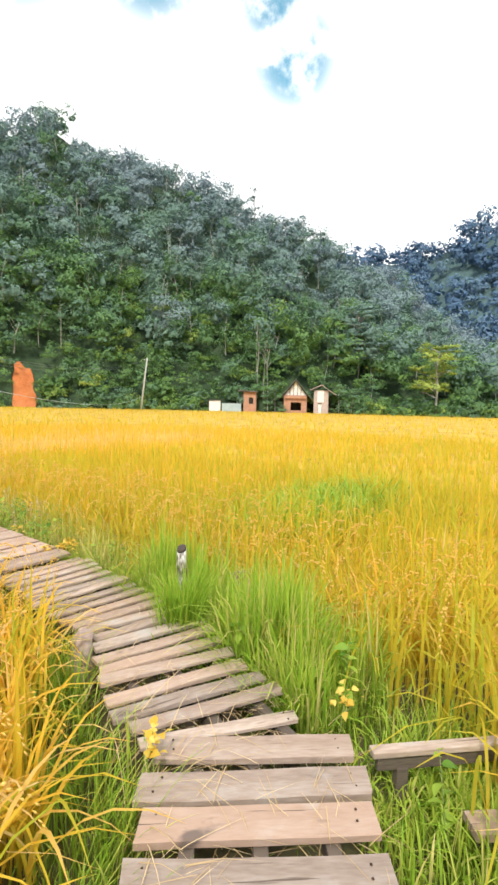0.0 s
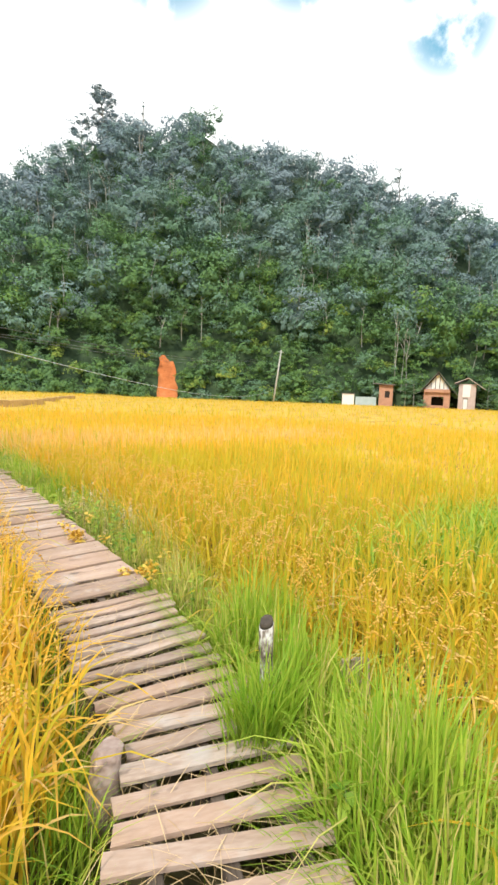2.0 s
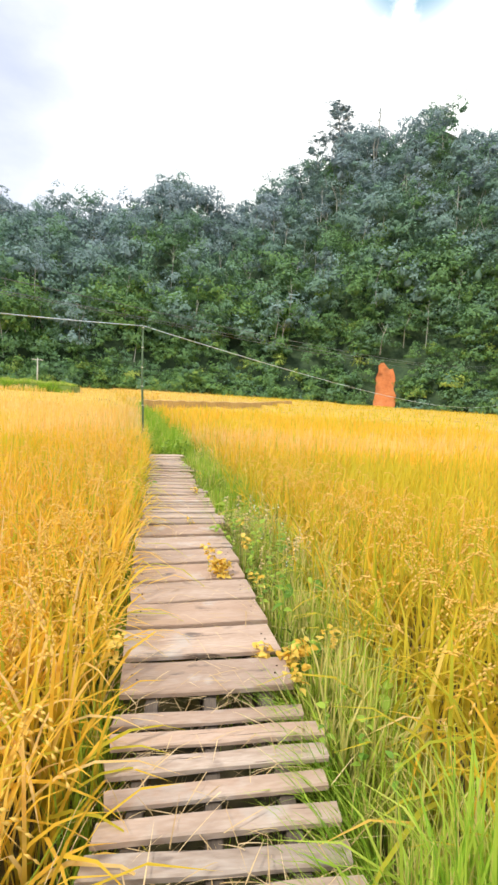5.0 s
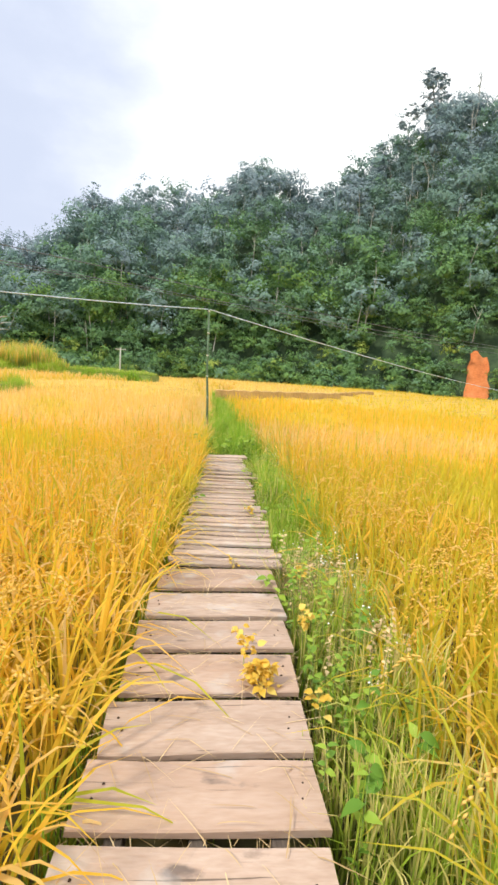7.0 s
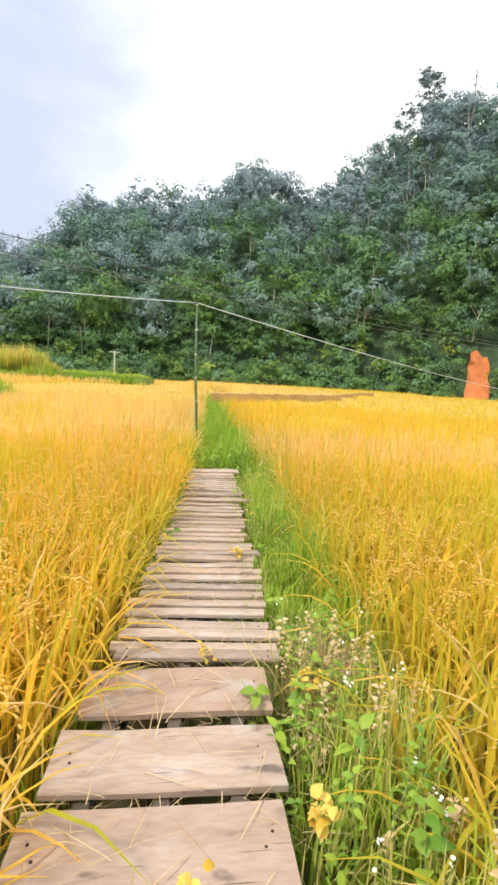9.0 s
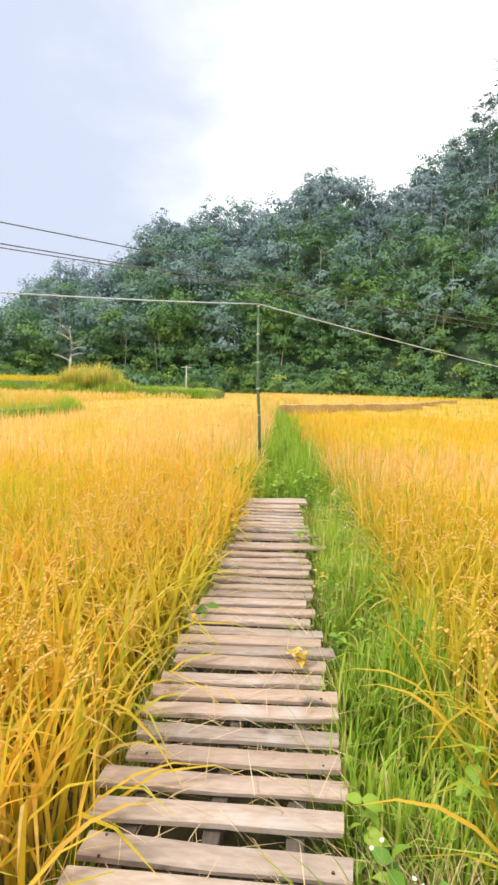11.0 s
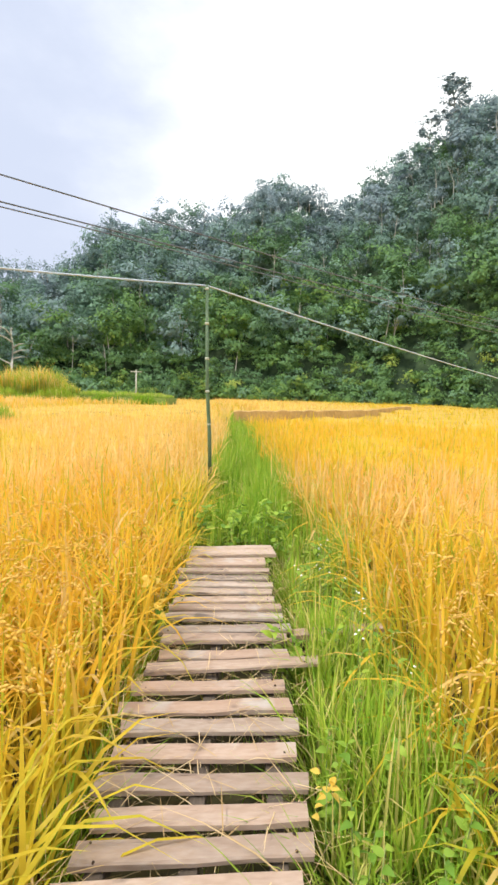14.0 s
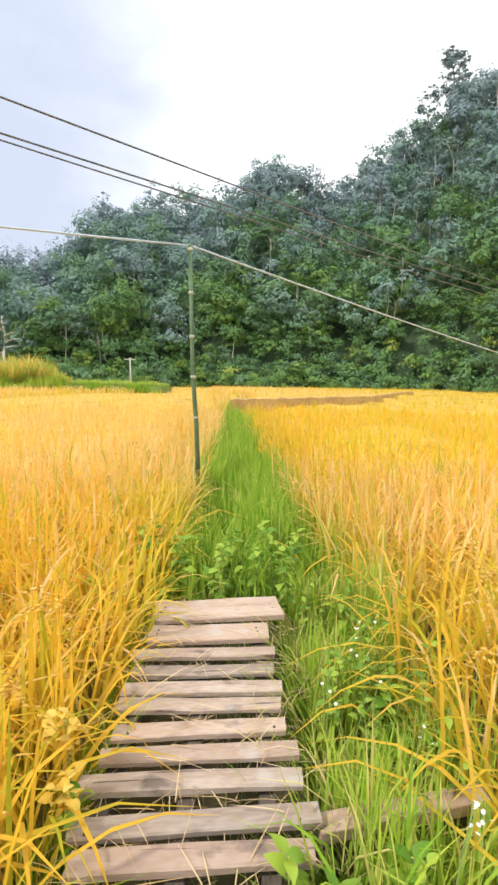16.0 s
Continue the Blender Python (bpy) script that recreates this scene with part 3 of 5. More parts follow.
def rice_ring(heap, n, d0, d1, segs, width, tall, box, az=(-60, 112)):
    """Blades between the distances d0 and d1 of the walk."""
    xy = np.stack([rng.uniform(box[0], box[1], n), rng.uniform(box[2], box[3], n)], 1)
    xy = np.round(xy / 0.17) * 0.17 + rng.normal(0, 0.045, xy.shape) if d0 < 6 else xy
    d = walk_distance(xy)
    ang = np.degrees(np.arctan2(xy[:, 0] + 1.2, xy[:, 1] + 10.5))
    xy = xy[(d >= d0) & (d < d1) & (ang > az[0] - 70 * (d1 < 8)) & (ang < az[1] + 20 + 48 * (d1 < 8))]
    off, at = beside(xy)
    ok = np.where(off > 0, off > strip_right(at) + rng.normal(0, 0.10, len(xy)), -off > strip_left(at) + rng.normal(0, 0.03, len(xy)))
    xy, off, at = xy[ok], off[ok], at[ok]
    bund = (np.abs(xy[:, 1] - 1.85 - 0.1 * xy[:, 0]) < 0.22) & (off > 0) & (xy[:, 0] < 9)
    step = np.abs(xy[:, 1] - np.interp(xy[:, 0], *STEP) + 0.5) < 0.5
    ok = ~(bund | (step & (off > 0)))
    xy, off, at = xy[ok], off[ok], at[ok]
    m = len(xy)
    base = np.c_[xy, GROUND + far_lift(*xy.T)]
    h = tall * rng.uniform(0.80, 1.12, m) * (1 + 0.06 * np.sin(xy[:, 0] * 0.9) * np.sin(xy[:, 1] * 0.7))
    clump = np.sin(4.1 * xy[:, 0] + 3 * np.sin(2.7 * xy[:, 1])) * np.sin(3.7 * xy[:, 1] + 2 * np.sin(2.2 * xy[:, 0]))
    h *= 1 + 0.09 * clump * (d0 > 2)
    edge = np.where(off > 0, off - 1.0, -off - 0.45) < 0.35
    turn = np.where(edge & (rng.random(m) < 0.42), np.where(off > 0, np.pi, 0) + rng.normal(0, 0.8, m), rng.uniform(0, 2 * np.pi, m))
    lean = h * np.abs(rng.normal(0.30, 0.22, m)) + 0.02
    tint = np.clip(rng.beta(2.0, 1.7, m) * 0.9 + 0.13 * clump + 0.08 * np.sin(xy[:, 0] * 1.3 + xy[:, 1] * 0.8), 0, 1)
    straw = ((off > 0) & (xy[:, 1] > 2.1 + rng.normal(0, 0.3, m)) & (xy[:, 1] < 5.5 + rng.normal(0, 1, m)) & (xy[:, 0] < 14)) | ((off < 0) & (xy[:, 1] > 4.0 + 0.12 * xy[:, 0] + rng.normal(0, 0.7, m))) | ((off > 0) & (far_lift(*xy.T) > 0) & (xy[:, 0] < 16))
    tint = np.where(straw, np.clip(0.80 + 0.20 * rng.random(m), 0, 1), tint)
    tint = np.where((off > 0) & (xy[:, 1] < 0.5) & (rng.random(m) < np.clip(1.3 - off / 30, 0.4, 0.85)), tint * np.where(xy[:, 1] < -5, 0.28, 0.5), tint)
    if d0 > 20:
        tint = np.where(straw, tint, rng.uniform(0.05, 0.55, m))
    lodged = ((xy[:, 0] - 4.4) / 2.6) ** 2 + ((xy[:, 1] + 7.35) / 1.1) ** 2 < rng.uniform(0.3, 1.2, m)
    tint = np.where(lodged & (rng.random(m) < 0.85), 0.0, tint)
    h = np.where(lodged, h * rng.uniform(0.82, 1.0, m), h)
    if d1 < 8:
        tint = np.where(rng.random(m) < 0.10, rng.uniform(0, 0.1, m), tint)
    heap.add(*ribbons(base, h, width * rng.uniform(0.7, 1.3, m), lean, np.clip(lean / h * 0.95, 0, 0.7), segs, turn, tint))
    return xy, h, turn, lean


near_rice, far_rice = Heap(), Heap()
seen_places = rice_ring(near_rice, 60000, 0.0, 2.6, 5, 0.021, 1.02, (-7, 6, -14, 8))
rice_ring(near_rice, 90000, 2.6, 7.0, 4, 0.025, 1.0, (-9, 9, -14, 9))
rice_ring(far_rice, 128000, 7.0, 22.0, 3, 0.036, 0.98, (-22, 28, -14, 24))
rice_ring(far_rice, 84000, 22.0, 95.0, 2, 0.10, 0.99, (-70, 96, -8, 92))
n = 9000
i = rng.integers(0, np.searchsorted(DENSE[:, 1], 5.5), n)
nrm = np.stack([DENSE_WAY[i, 1], -DENSE_WAY[i, 0]], 1)
left = rng.random(n) < 0.7
off = np.where(left, -strip_left(DENSE[i, 1]) - 0.06, strip_right(DENSE[i, 1]) + 0.05) + np.where(left, -1, 1) * rng.uniform(0, 1.5, n)
xy = DENSE[i] + nrm * off[:, None] + rng.normal(0, 0.05, (n, 2))
h = rng.uniform(0.75, 1.12, n)
lean = h * rng.uniform(0.25, 0.75, n)
near_rice.add(*ribbons(np.c_[xy, np.full(n, GROUND)], h, rng.uniform(0.018, 0.030, n), lean, lean / h * 0.9, 7, None, np.where(rng.random(n) < 0.2, 0.1, rng.uniform(0.45, 1.0, n))))
tagged(near_rice.make("rice_plants", M_RICE), "ripe golden rice stalks with a few green blades beside the boardwalk", "rice", kind="stuff")
tagged(far_rice.make("rice_plants", M_RICE), "ripe golden rice stretching across the valley", "rice", kind="stuff")


def panicles(places, name):
    """Drooping ears: grains set along an arching stem."""
    xy, h, turn, _ = places
    pick = rng.random(len(xy)) < np.where(walk_distance(xy) < 1.5, 0.20, 0.09)
    xy, h, turn = xy[pick], h[pick] * rng.uniform(0.86, 1.08, pick.sum()), turn[pick]
    n, grains = len(xy), 16
    way = np.stack([np.cos(turn), np.sin(turn)], 1)
    vs = np.empty((n, grains, 6, 3))
    for g in range(grains):
        u = g / (grains - 1)
        reach = 0.02 + 0.17 * u
        c = np.c_[xy + way * reach[..., None] if np.ndim(reach) else xy + way * reach, GROUND + h * 0.93 + 0.05 * np.sin(u * 2.2) - 0.21 * u**2]
        c[:, :2] += rng.normal(0, 0.006, (n, 2))
        c[:, 2] += rng.normal(0, 0.005, n)
        d = np.c_[way * (0.016 - 0.005 * u), np.full(n, 0.004 - 0.017 * u)]
        s = np.c_[-way[:, 1] * 0.0062, way[:, 0] * 0.0062, np.zeros(n)]
        t = np.array([0, 0, 0.0062])
        c[:, :2] += s[:, :2] * (1.1 if g % 2 else -1.1)
        vs[:, g] = np.stack([c - d, c + s, c + t, c - s, c - t, c + d], 1)
    tri = np.array([[0, 1, 2], [0, 2, 3], [0, 3, 4], [0, 4, 1], [5, 2, 1], [5, 3, 2], [5, 4, 3], [5, 1, 4]])
    idx = (np.arange(n * grains)[:, None, None] * 6 + tri[None]).reshape(-1, 3)
    tint = np.repeat(rng.random(n), grains * 6)
    return new(name, mesh_arrays(name, vs.reshape(-1, 3), [idx], M_GRAIN, {"tint": tint}))


tagged(panicles(seen_places, "rice_ears"), "drooping straw-coloured ears of ripe rice grain", "rice", kind="stuff")

# ---- green grass on the bund and along the boards ----
grass = Heap()


def grass_band(n, y0, y1, inner, side, tall, width, segs=5, green=(0.15, 0.8)):
    u = rng.uniform(y0, y1, n)
    i = np.clip(np.searchsorted(DENSE[:, 1], u), 0, len(DENSE) - 1)
    outer = strip_right(u) + 0.12 if side > 0 else strip_left(u) + 0.05
    off = side * (inner + (np.maximum(outer - inner, 0.05)) * rng.random(n))
    nrm = np.stack([DENSE_WAY[i, 1], -DENSE_WAY[i, 0]], 1)
    xy = DENSE[i] + nrm * off[:, None] + rng.normal(0, 0.03, (n, 2))
    clump = 0.75 + 0.4 * np.sin(xy[:, 0] * 5.1 + 2 * np.sin(xy[:, 1] * 2.3)) * np.sin(xy[:, 1] * 3.7)
    h = tall * rng.uniform(0.35, 1.1, n) * clump
    lean = h * np.abs(rng.normal(0.25, 0.2, n))
    tint = np.clip(rng.uniform(*green, n) + (rng.random(n) < 0.06) * 0.5, 0, 1)
    grass.add(*ribbons(np.c_[xy, np.full(n, GROUND)], h, width * rng.uniform(0.6, 1.4, n), lean, np.clip(lean / np.maximum(h, 0.1) * 0.8, 0, 0.6), segs, None, tint))


grass_band(2400, -10.6, -9.3, 0.50, 1, 0.50, 0.012, 4, (0.45, 1.0))
grass_band(6000, -9.3, -7.2, 0.46, 1, 0.95, 0.013, 4, (0.35, 1.0))
grass_band(4600, -7.2, -3.0, 0.50, 1, 0.72, 0.010, 4, (0.55, 1.25))
grass_band(3200, -3.0, -1.0, 0.46, 1, 0.75, 0.012, 4, (0.3, 1.0))
grass_band(6500, -1.0, 2.6, 0.46, 1, 0.72, 0.011, 4, (0.3, 1.05))
grass_band(800, -11.0, -7.6, 0.5, -1, 0.62, 0.010, 4, (0.1, 0.9))
grass_band(1500, -8.7, -7.3, 0.46, 1, 1.05, 0.013, 5, (0.3, 0.85))
grass_band(3200, -10.6, 2.4, 0.44, -1, 0.50, 0.009)
grass_band(5600, 2.35, 9.0, 0.0, 1, 0.88, 0.013, 3)
grass_band(3200, 2.35, 9.0, 0.0, -1, 0.80, 0.013, 3)
grass_band(5000, 9.0, 30.0, 0.0, 1, 0.92, 0.03, 2)
grass_band(3000, 9.0, 30.0, 0.0, -1, 0.85, 0.03, 2)
grass_band(3500, -10.6, 2.4, 0.02, 1, 0.26, 0.006, 3, (0.2, 1.0))
n = 2600
xy = rng.normal((-0.22, -10.20), (0.33, 0.30), (n, 2))
off, _ = beside(xy)
xy = xy[off > 0.5]
n = len(xy)
h = rng.uniform(0.12, 0.36, n)
grass.add(*ribbons(np.c_[xy, np.full(n, GROUND)], h, rng.uniform(0.006, 0.014, n), h * rng.uniform(0.1, 0.7, n), rng.uniform(0.1, 0.5, n), 5, None, rng.uniform(0.4, 0.95, n)))
n = 260
xy = rng.normal((0.05, -8.17), (0.16, 0.10), (n, 2))
h = rng.uniform(0.4, 0.72, n)
grass.add(*ribbons(np.c_[xy, np.full(n, GROUND)], h, rng.uniform(0.008, 0.014, n), h * rng.uniform(0.1, 0.45, n), rng.uniform(0.1, 0.4, n), 4, None, rng.uniform(0.25, 0.85, n)))
n = 420
xy = rng.normal((-0.07, -8.16), (0.08, 0.05), (n, 2))
h = rng.uniform(0.70, 1.02, n)
grass.add(*ribbons(np.c_[xy, np.full(n, GROUND)], h, rng.uniform(0.008, 0.014, n), h * rng.uniform(0.1, 0.4, n), rng.uniform(0.1, 0.3, n), 4, None, rng.uniform(0.25, 0.85, n)))


def spill(n, y0, y1, near, far, side, tint):
    """Grass that bends in over the edge of the boards."""
    i = rng.integers(np.searchsorted(DENSE[:, 1], y0), np.searchsorted(DENSE[:, 1], y1), n)
    nrm = np.stack([DENSE_WAY[i, 1], -DENSE_WAY[i, 0]], 1) * side
    xy = DENSE[i] + nrm * rng.uniform(near, far, n)[:, None] + rng.normal(0, 0.03, (n, 2))
    turn = np.arctan2(-nrm[:, 1], -nrm[:, 0]) + rng.normal(0, 0.6, n)
    h = rng.uniform(0.40, 0.62, n)
    grass.add(*ribbons(np.c_[xy, np.full(n, GROUND)], h, rng.uniform(0.004, 0.009, n), h * rng.uniform(0.25, 0.75, n), rng.uniform(0.05, 0.35, n), 5, turn, rng.uniform(*tint, n)))


spill(1300, -9.2, -7.0, 0.40, 0.58, 1, (0.0, 0.8))
spill(500, -7.0, -6.1, 0.42, 0.58, 1, (0.1, 0.9))
spill(450, -3.6, 2.2, 0.42, 0.54, 1, (0.1, 1.0))
spill(260, -9.9, -7.2, 0.52, 0.75, -1, (0.2, 0.95))
spill(260, -2.6, 2.0, 0.44, 0.52, -1, (0.2, 0.9))
n = 1100
xy = rng.normal((4.4, -7.35), (1.15, 0.42), (n, 2))
h = rng.uniform(0.85, 1.1, n)
grass.add(*ribbons(np.c_[xy, np.full(n, GROUND)], h, rng.uniform(0.02, 0.035, n), h * rng.uniform(0.2, 0.6, n), rng.uniform(0.2, 0.5, n), 4, None, rng.uniform(0.2, 0.95, n)))
tagged(grass.make("grass", M_GRASS), "tall fresh green grass between the boards and the rice", "grass", kind="stuff")

# ---- boardwalk ----


def plank_mesh(depth, thick, seed):
    """A rough-sawn board, 1 m long in x: worn upper edges, ends not square."""
    r = random.Random(seed)
    n, pts, faces = 5, [], []
    e = [r.uniform(-0.012, 0.012) for _ in range(4)]
    for k in range(n):
        x = -0.5 + k / (n - 1)
        w0, w1 = -depth / 2 + r.uniform(-0.004, 0.004), depth / 2 + r.uniform(-0.004, 0.004)
        lift = 0.004 * math.sin(seed + k) + r.uniform(-0.002, 0.002)
        c = r.uniform(0.004, 0.009)
        skew = (e[0] if k == 0 else e[1] if k == n - 1 else 0)
        pts += [(x - skew, w0, -thick), (x - skew, w0, -c + lift), (x - skew * 0.6, w0 + c, lift), (x + skew * 0.6, w1 - c, lift), (x + skew, w1, -c + lift), (x + skew, w1, -thick)]
    for k in range(n - 1):
        for j in range(6):
            a, b = k * 6 + j, k * 6 + (j + 1) % 6
            faces.append((a, b, b + 6, a + 6))
    faces += [tuple(range(5, -1, -1)), tuple(range((n - 1) * 6, n * 6))]
    me = bpy.data.meshes.new("plank")
    me.from_pydata(pts, [], faces)
    me.materials.append(M_WOOD)
    me.update()
    return me


boardwalk = tagged(empty("boardwalk"), "weathered plank boardwalk with gaps, winding through the rice", "boardwalk")
NARROW = [plank_mesh(0.084, 0.024, k) for k in range(7)]
SAWN = [plank_mesh(0.098, 0.026, 60 + k) for k in range(5)]
MIDDLE = [plank_mesh(0.158, 0.034, 20 + k) for k in range(4)]
WIDE = [plank_mesh(0.322, 0.030, 40 + k) for k in range(4)]
nail_bm = bmesh.new()
bmesh.ops.create_cone(nail_bm, cap_ends=True, segments=7, radius1=0.006, radius2=0.004, depth=0.004)
NAIL = bpy.data.meshes.new("nail")
nail_bm.to_mesh(NAIL)
nail_bm.free()
NAIL.materials.append(M_NAIL)
board_rng = random.Random(5)


def lay(x, y, heading, length, mesh, z=0.0, tilt=0.0, nails=True):
    """One plank across the walk; heading in degrees to the right of +y."""
    p = new("plank", mesh)
    p.parent = boardwalk
    p.matrix_basis = pose(x, y, z, tilt, board_rng.uniform(-0.6, 0.6), -heading) @ Matrix.Diagonal((length, 1, 1, 1))
    if nails:
        for sx in (-0.42, 0.42):
            for sy in (-0.03, 0.035):
                k = new("nail", NAIL)
                k.parent = p
                k.matrix_basis = pose((sx + board_rng.uniform(-0.02, 0.02)), sy + board_rng.uniform(-0.01, 0.01), 0.003) @ Matrix.Diagonal((1 / length, 1, 1, 1))
    return p


def along_line(points, u):
    """Place at the fraction u of a broken line."""
    pts = np.array(points)
    s = np.r_[0, np.cumsum(np.hypot(*np.diff(pts, axis=0).T))]
    return float(np.interp(u * s[-1], s, pts[:, 0])), float(np.interp(u * s[-1], s, pts[:, 1])), float(s[-1])


def run(points, h0, h1, pitch, length, meshes, nails=True, first=0):
    total = along_line(points, 0)[2]
    n = max(2, round(total / pitch) + 1)
    for k in range(n):
        u = k / (n - 1)
        x, y, _ = along_line(points, u)
        j = board_rng.uniform
        ln = length * (1 + j(-0.06, 0.07))
        lay(x + j(-0.025, 0.025), y + j(-0.006, 0.006), h0 + (h1 - h0) * u + j(-1.6, 1.6), ln, meshes[(k * 3 + k // 4 + first) % len(meshes)], j(-0.007, 0.005), j(-1.5, 1.5), nails)


jit = board_rng.uniform
run([(-5.87, -12.76), (-0.915, -9.355)], 55, 54.5, 0.214, 0.97, MIDDLE)
lay(-0.90, -9.13, 40, 0.82, NARROW[3], -0.012, 1.0)
BEND = [(-0.82, -8.98), (-0.62, -8.52), (-0.44, -8.26), (-0.29, -7.97), (-0.23, -7.70), (-0.21, -7.42), (-0.17, -7.15), (-0.05, -6.75), (0.0, -6.28)]
for k in range(20):
    u = k / 19
    x, y, _ = along_line(BEND, u * (1.12 - 0.12 * u))
    turn = float(np.interp(u, [0, 0.18, 0.32, 0.46, 0.6, 0.75, 1], [31, 27, 21, 15, 10, 7, 5])) + jit(-1.5, 1.5)
    lay(x + jit(-0.03, 0.03), y + jit(-0.005, 0.005), turn, 0.88 * (1 + jit(-0.06, 0.05)), (SAWN if u < 0.5 else NARROW)[k * 3 % 5], jit(-0.008, 0.006), jit(-2, 2), False)
for k, (y, wide) in enumerate(((-5.97, 0.27), (-5.615, 0.31), (-5.26, 0.30), (-4.92, 0.32), (-4.53, 0.33), (-4.16, 0.31), (-3.785, 0.32), (-3.365, 0.335))):
    b = lay(0.03 + 0.034 * k, y, 6 * 0.72**k, 0.875 + jit(-0.015, 0.02), WIDE[k % 4], jit(-0.003, 0.003), jit(-0.6, 0.6))
    b.scale.y = wide / 0.322
# far edges of the narrow boards up to the end of the walk
EDGES = (-3.03, -2.94, -2.82, -2.70, -2.55, -2.41, -2.28, -2.15, -2.00, -1.88, -1.75, -1.62, -1.50, -1.39, -1.27, -1.13, -1.00, -0.87, -0.74, -0.62, -0.47, -0.33, -0.18, -0.04, 0.11, 0.41, 0.57, 0.70, 0.85, 0.98, 1.12, 1.27, 1.38, 1.51, 1.66)
for k, y in enumerate(EDGES):
    length = float(np.interp(y, [-3, -2, -1.2, -0.5, 0.3, 0.8, 1.7], [0.88, 0.88, 0.80, 0.73, 0.72, 0.76, 0.70])) + jit(-0.05, 0.05)
    x = float(np.interp(y, [-3, -2, -1.5, -1, -0.5, 0, 0.5, 1, 1.7], [0.36, 0.43, 0.47, 0.48, 0.54, 0.57, 0.64, 0.67, 0.69]))
    lay(x + jit(-0.025, 0.025), y - 0.043, float(np.interp(y, [-3, -2, 0, 1.7], [3, 0.8, 0.8, 0])) + jit(-1.2, 1.2), length, NARROW[(k * 3 + k // 4) % 7], jit(-0.008, 0.006), jit(-2, 2), k % 3 == 0)
lay(0.70, 1.82, 0, 0.66, WIDE[0], 0.002).scale.y = 0.54
lay(0.75, 2.09, -2, 0.77, WIDE[2], 0.008).scale.y = 0.78
lay(0.70, 0.235, -5, 0.90, NARROW[2], 0.012, -2)


def beams(points, offset):
    """Bearers under the planks, end to end, and short legs."""
    pts = [Vector((*p, 0)) for p in points]
    for a, b in zip(pts, pts[1:]):
        d = (b - a)
        yaw = math.degrees(math.atan2(d.y, d.x))
        nrm = Vector((d.y, -d.x, 0)).normalized() * offset
        mid = (a + b) / 2 + nrm
        p = part("beam", box_bm((d.length - 0.004, 0.06, 0.085), (0, 0, 0), 0.006), M_BEAM, boardwalk)
        p.matrix_basis = pose(mid.x, mid.y, -0.085, 0, 0, yaw)
        leg = part("leg", box_bm((0.07, 0.07, 0.30), (0, 0, 0), 0.006), M_BEAM, boardwalk)
        q = a + nrm + d.normalized() * 0.1
        leg.matrix_basis = pose(q.x, q.y, -0.279, 0, 0, yaw)


BEARER = [(-5.87, -12.76), (-3.4, -11.06), (-1.0, -9.41), (-0.72, -8.80), (-0.33, -8.05), (-0.19, -7.2), (0.02, -6.1), (0.26, -3.5), (0.42, -2.1), (0.57, 0.0), (0.72, 2.15)]
beams(BEARER, -0.28)
beams(BEARER, 0.28)
beams(BEARER, 0.0)

# side planks that leave the walk
for x, y, z, yaw, size in ((-0.28, -10.22, -0.02, -49, (1.05, 0.06, 0.034)), (-0.38, -10.61, -0.16, -53, (0.85, 0.12, 0.045)), (1.36, 0.69, -0.06, 8, (0.62, 0.075, 0.05))):
    p = part("side_plank", box_bm(size, (0, 0, 0), 0.006), M_WOOD)
    p.matrix_basis = pose(x, y, z, 3, 0, yaw)
    part("beam", box_bm((size[0] - 0.06, 0.035, 0.08), (0, 0.004, -size[2] / 2 - 0.038), 0.005), M_BEAM, p)
    foot = GROUND - z
    for lx in (-0.35 * size[0], 0.35 * size[0]):
        part("leg", box_bm((0.06, 0.05, -foot - size[2] / 2 - 0.06), (lx, 0, (foot - size[2] / 2 - 0.072) / 2), 0.005), M_BEAM, p)
    tagged(p, "grey weathered plank on short legs beside the boardwalk", "plank")

# ---- wooden post ----
bm = tube_bm([(0, 0, GROUND), (0.01, 0, 0.1), (0.0, 0.01, 0.35), (-0.005, 0.012, 0.48)], [0.048, 0.043, 0.038, 0.039], 14)
for v in bm.verts:
    v.co += noise.noise_vector(v.co * 9) * 0.006
    if v.co.z > 0.40:
        v.co.z += 0.35 * v.co.x + 0.2 * v.co.y
post = part("wooden_post", bm, M_POST)
post.location = (0.05, -8.05, 0)
tagged(post, "short round wooden post, whitish with lichen, in the grass", "post")
bm = tube_bm([(-0.005, 0.012, 0.475), (-0.006, 0.012, 0.505)], [0.038, 0.033], 14)
for v in bm.verts:
    v.co += noise.noise_vector(v.co * 9) * 0.005
    v.co.z += 0.35 * v.co.x + 0.2 * v.co.y
part("post_top", bm, M_POST_TOP, post, "dark rotten cut end")

# ---- poles and cables ----
near_pole = tagged(empty("cable_pole", (0.52, 5.78, 0)), "thin dark green pole with pale joints carrying a cable", "pole")
part("shaft", tube_bm([(0.04, 0, GROUND), (0.0, 0, 0.8), (-0.05, 0, 1.5), (-0.085, 0, 3.1)], [0.034, 0.032, 0.029, 0.024], 10), M_POLE, near_pole)
for z in (0.9, 1.43, 1.95, 2.5, 3.04):
    x = float(np.interp(z, [0.8, 1.5, 3.1], [0.0, -0.05, -0.085]))
    part("joint", tube_bm([(x, 0, z - 0.02), (x, 0, z), (x, 0, z + 0.02)], [0.030, 0.036, 0.029], 10), M_POLE_BAND, near_pole, "pale joint ring")
side_pole = copy_thing(near_pole, pose(-15.6, -2.65, 0))

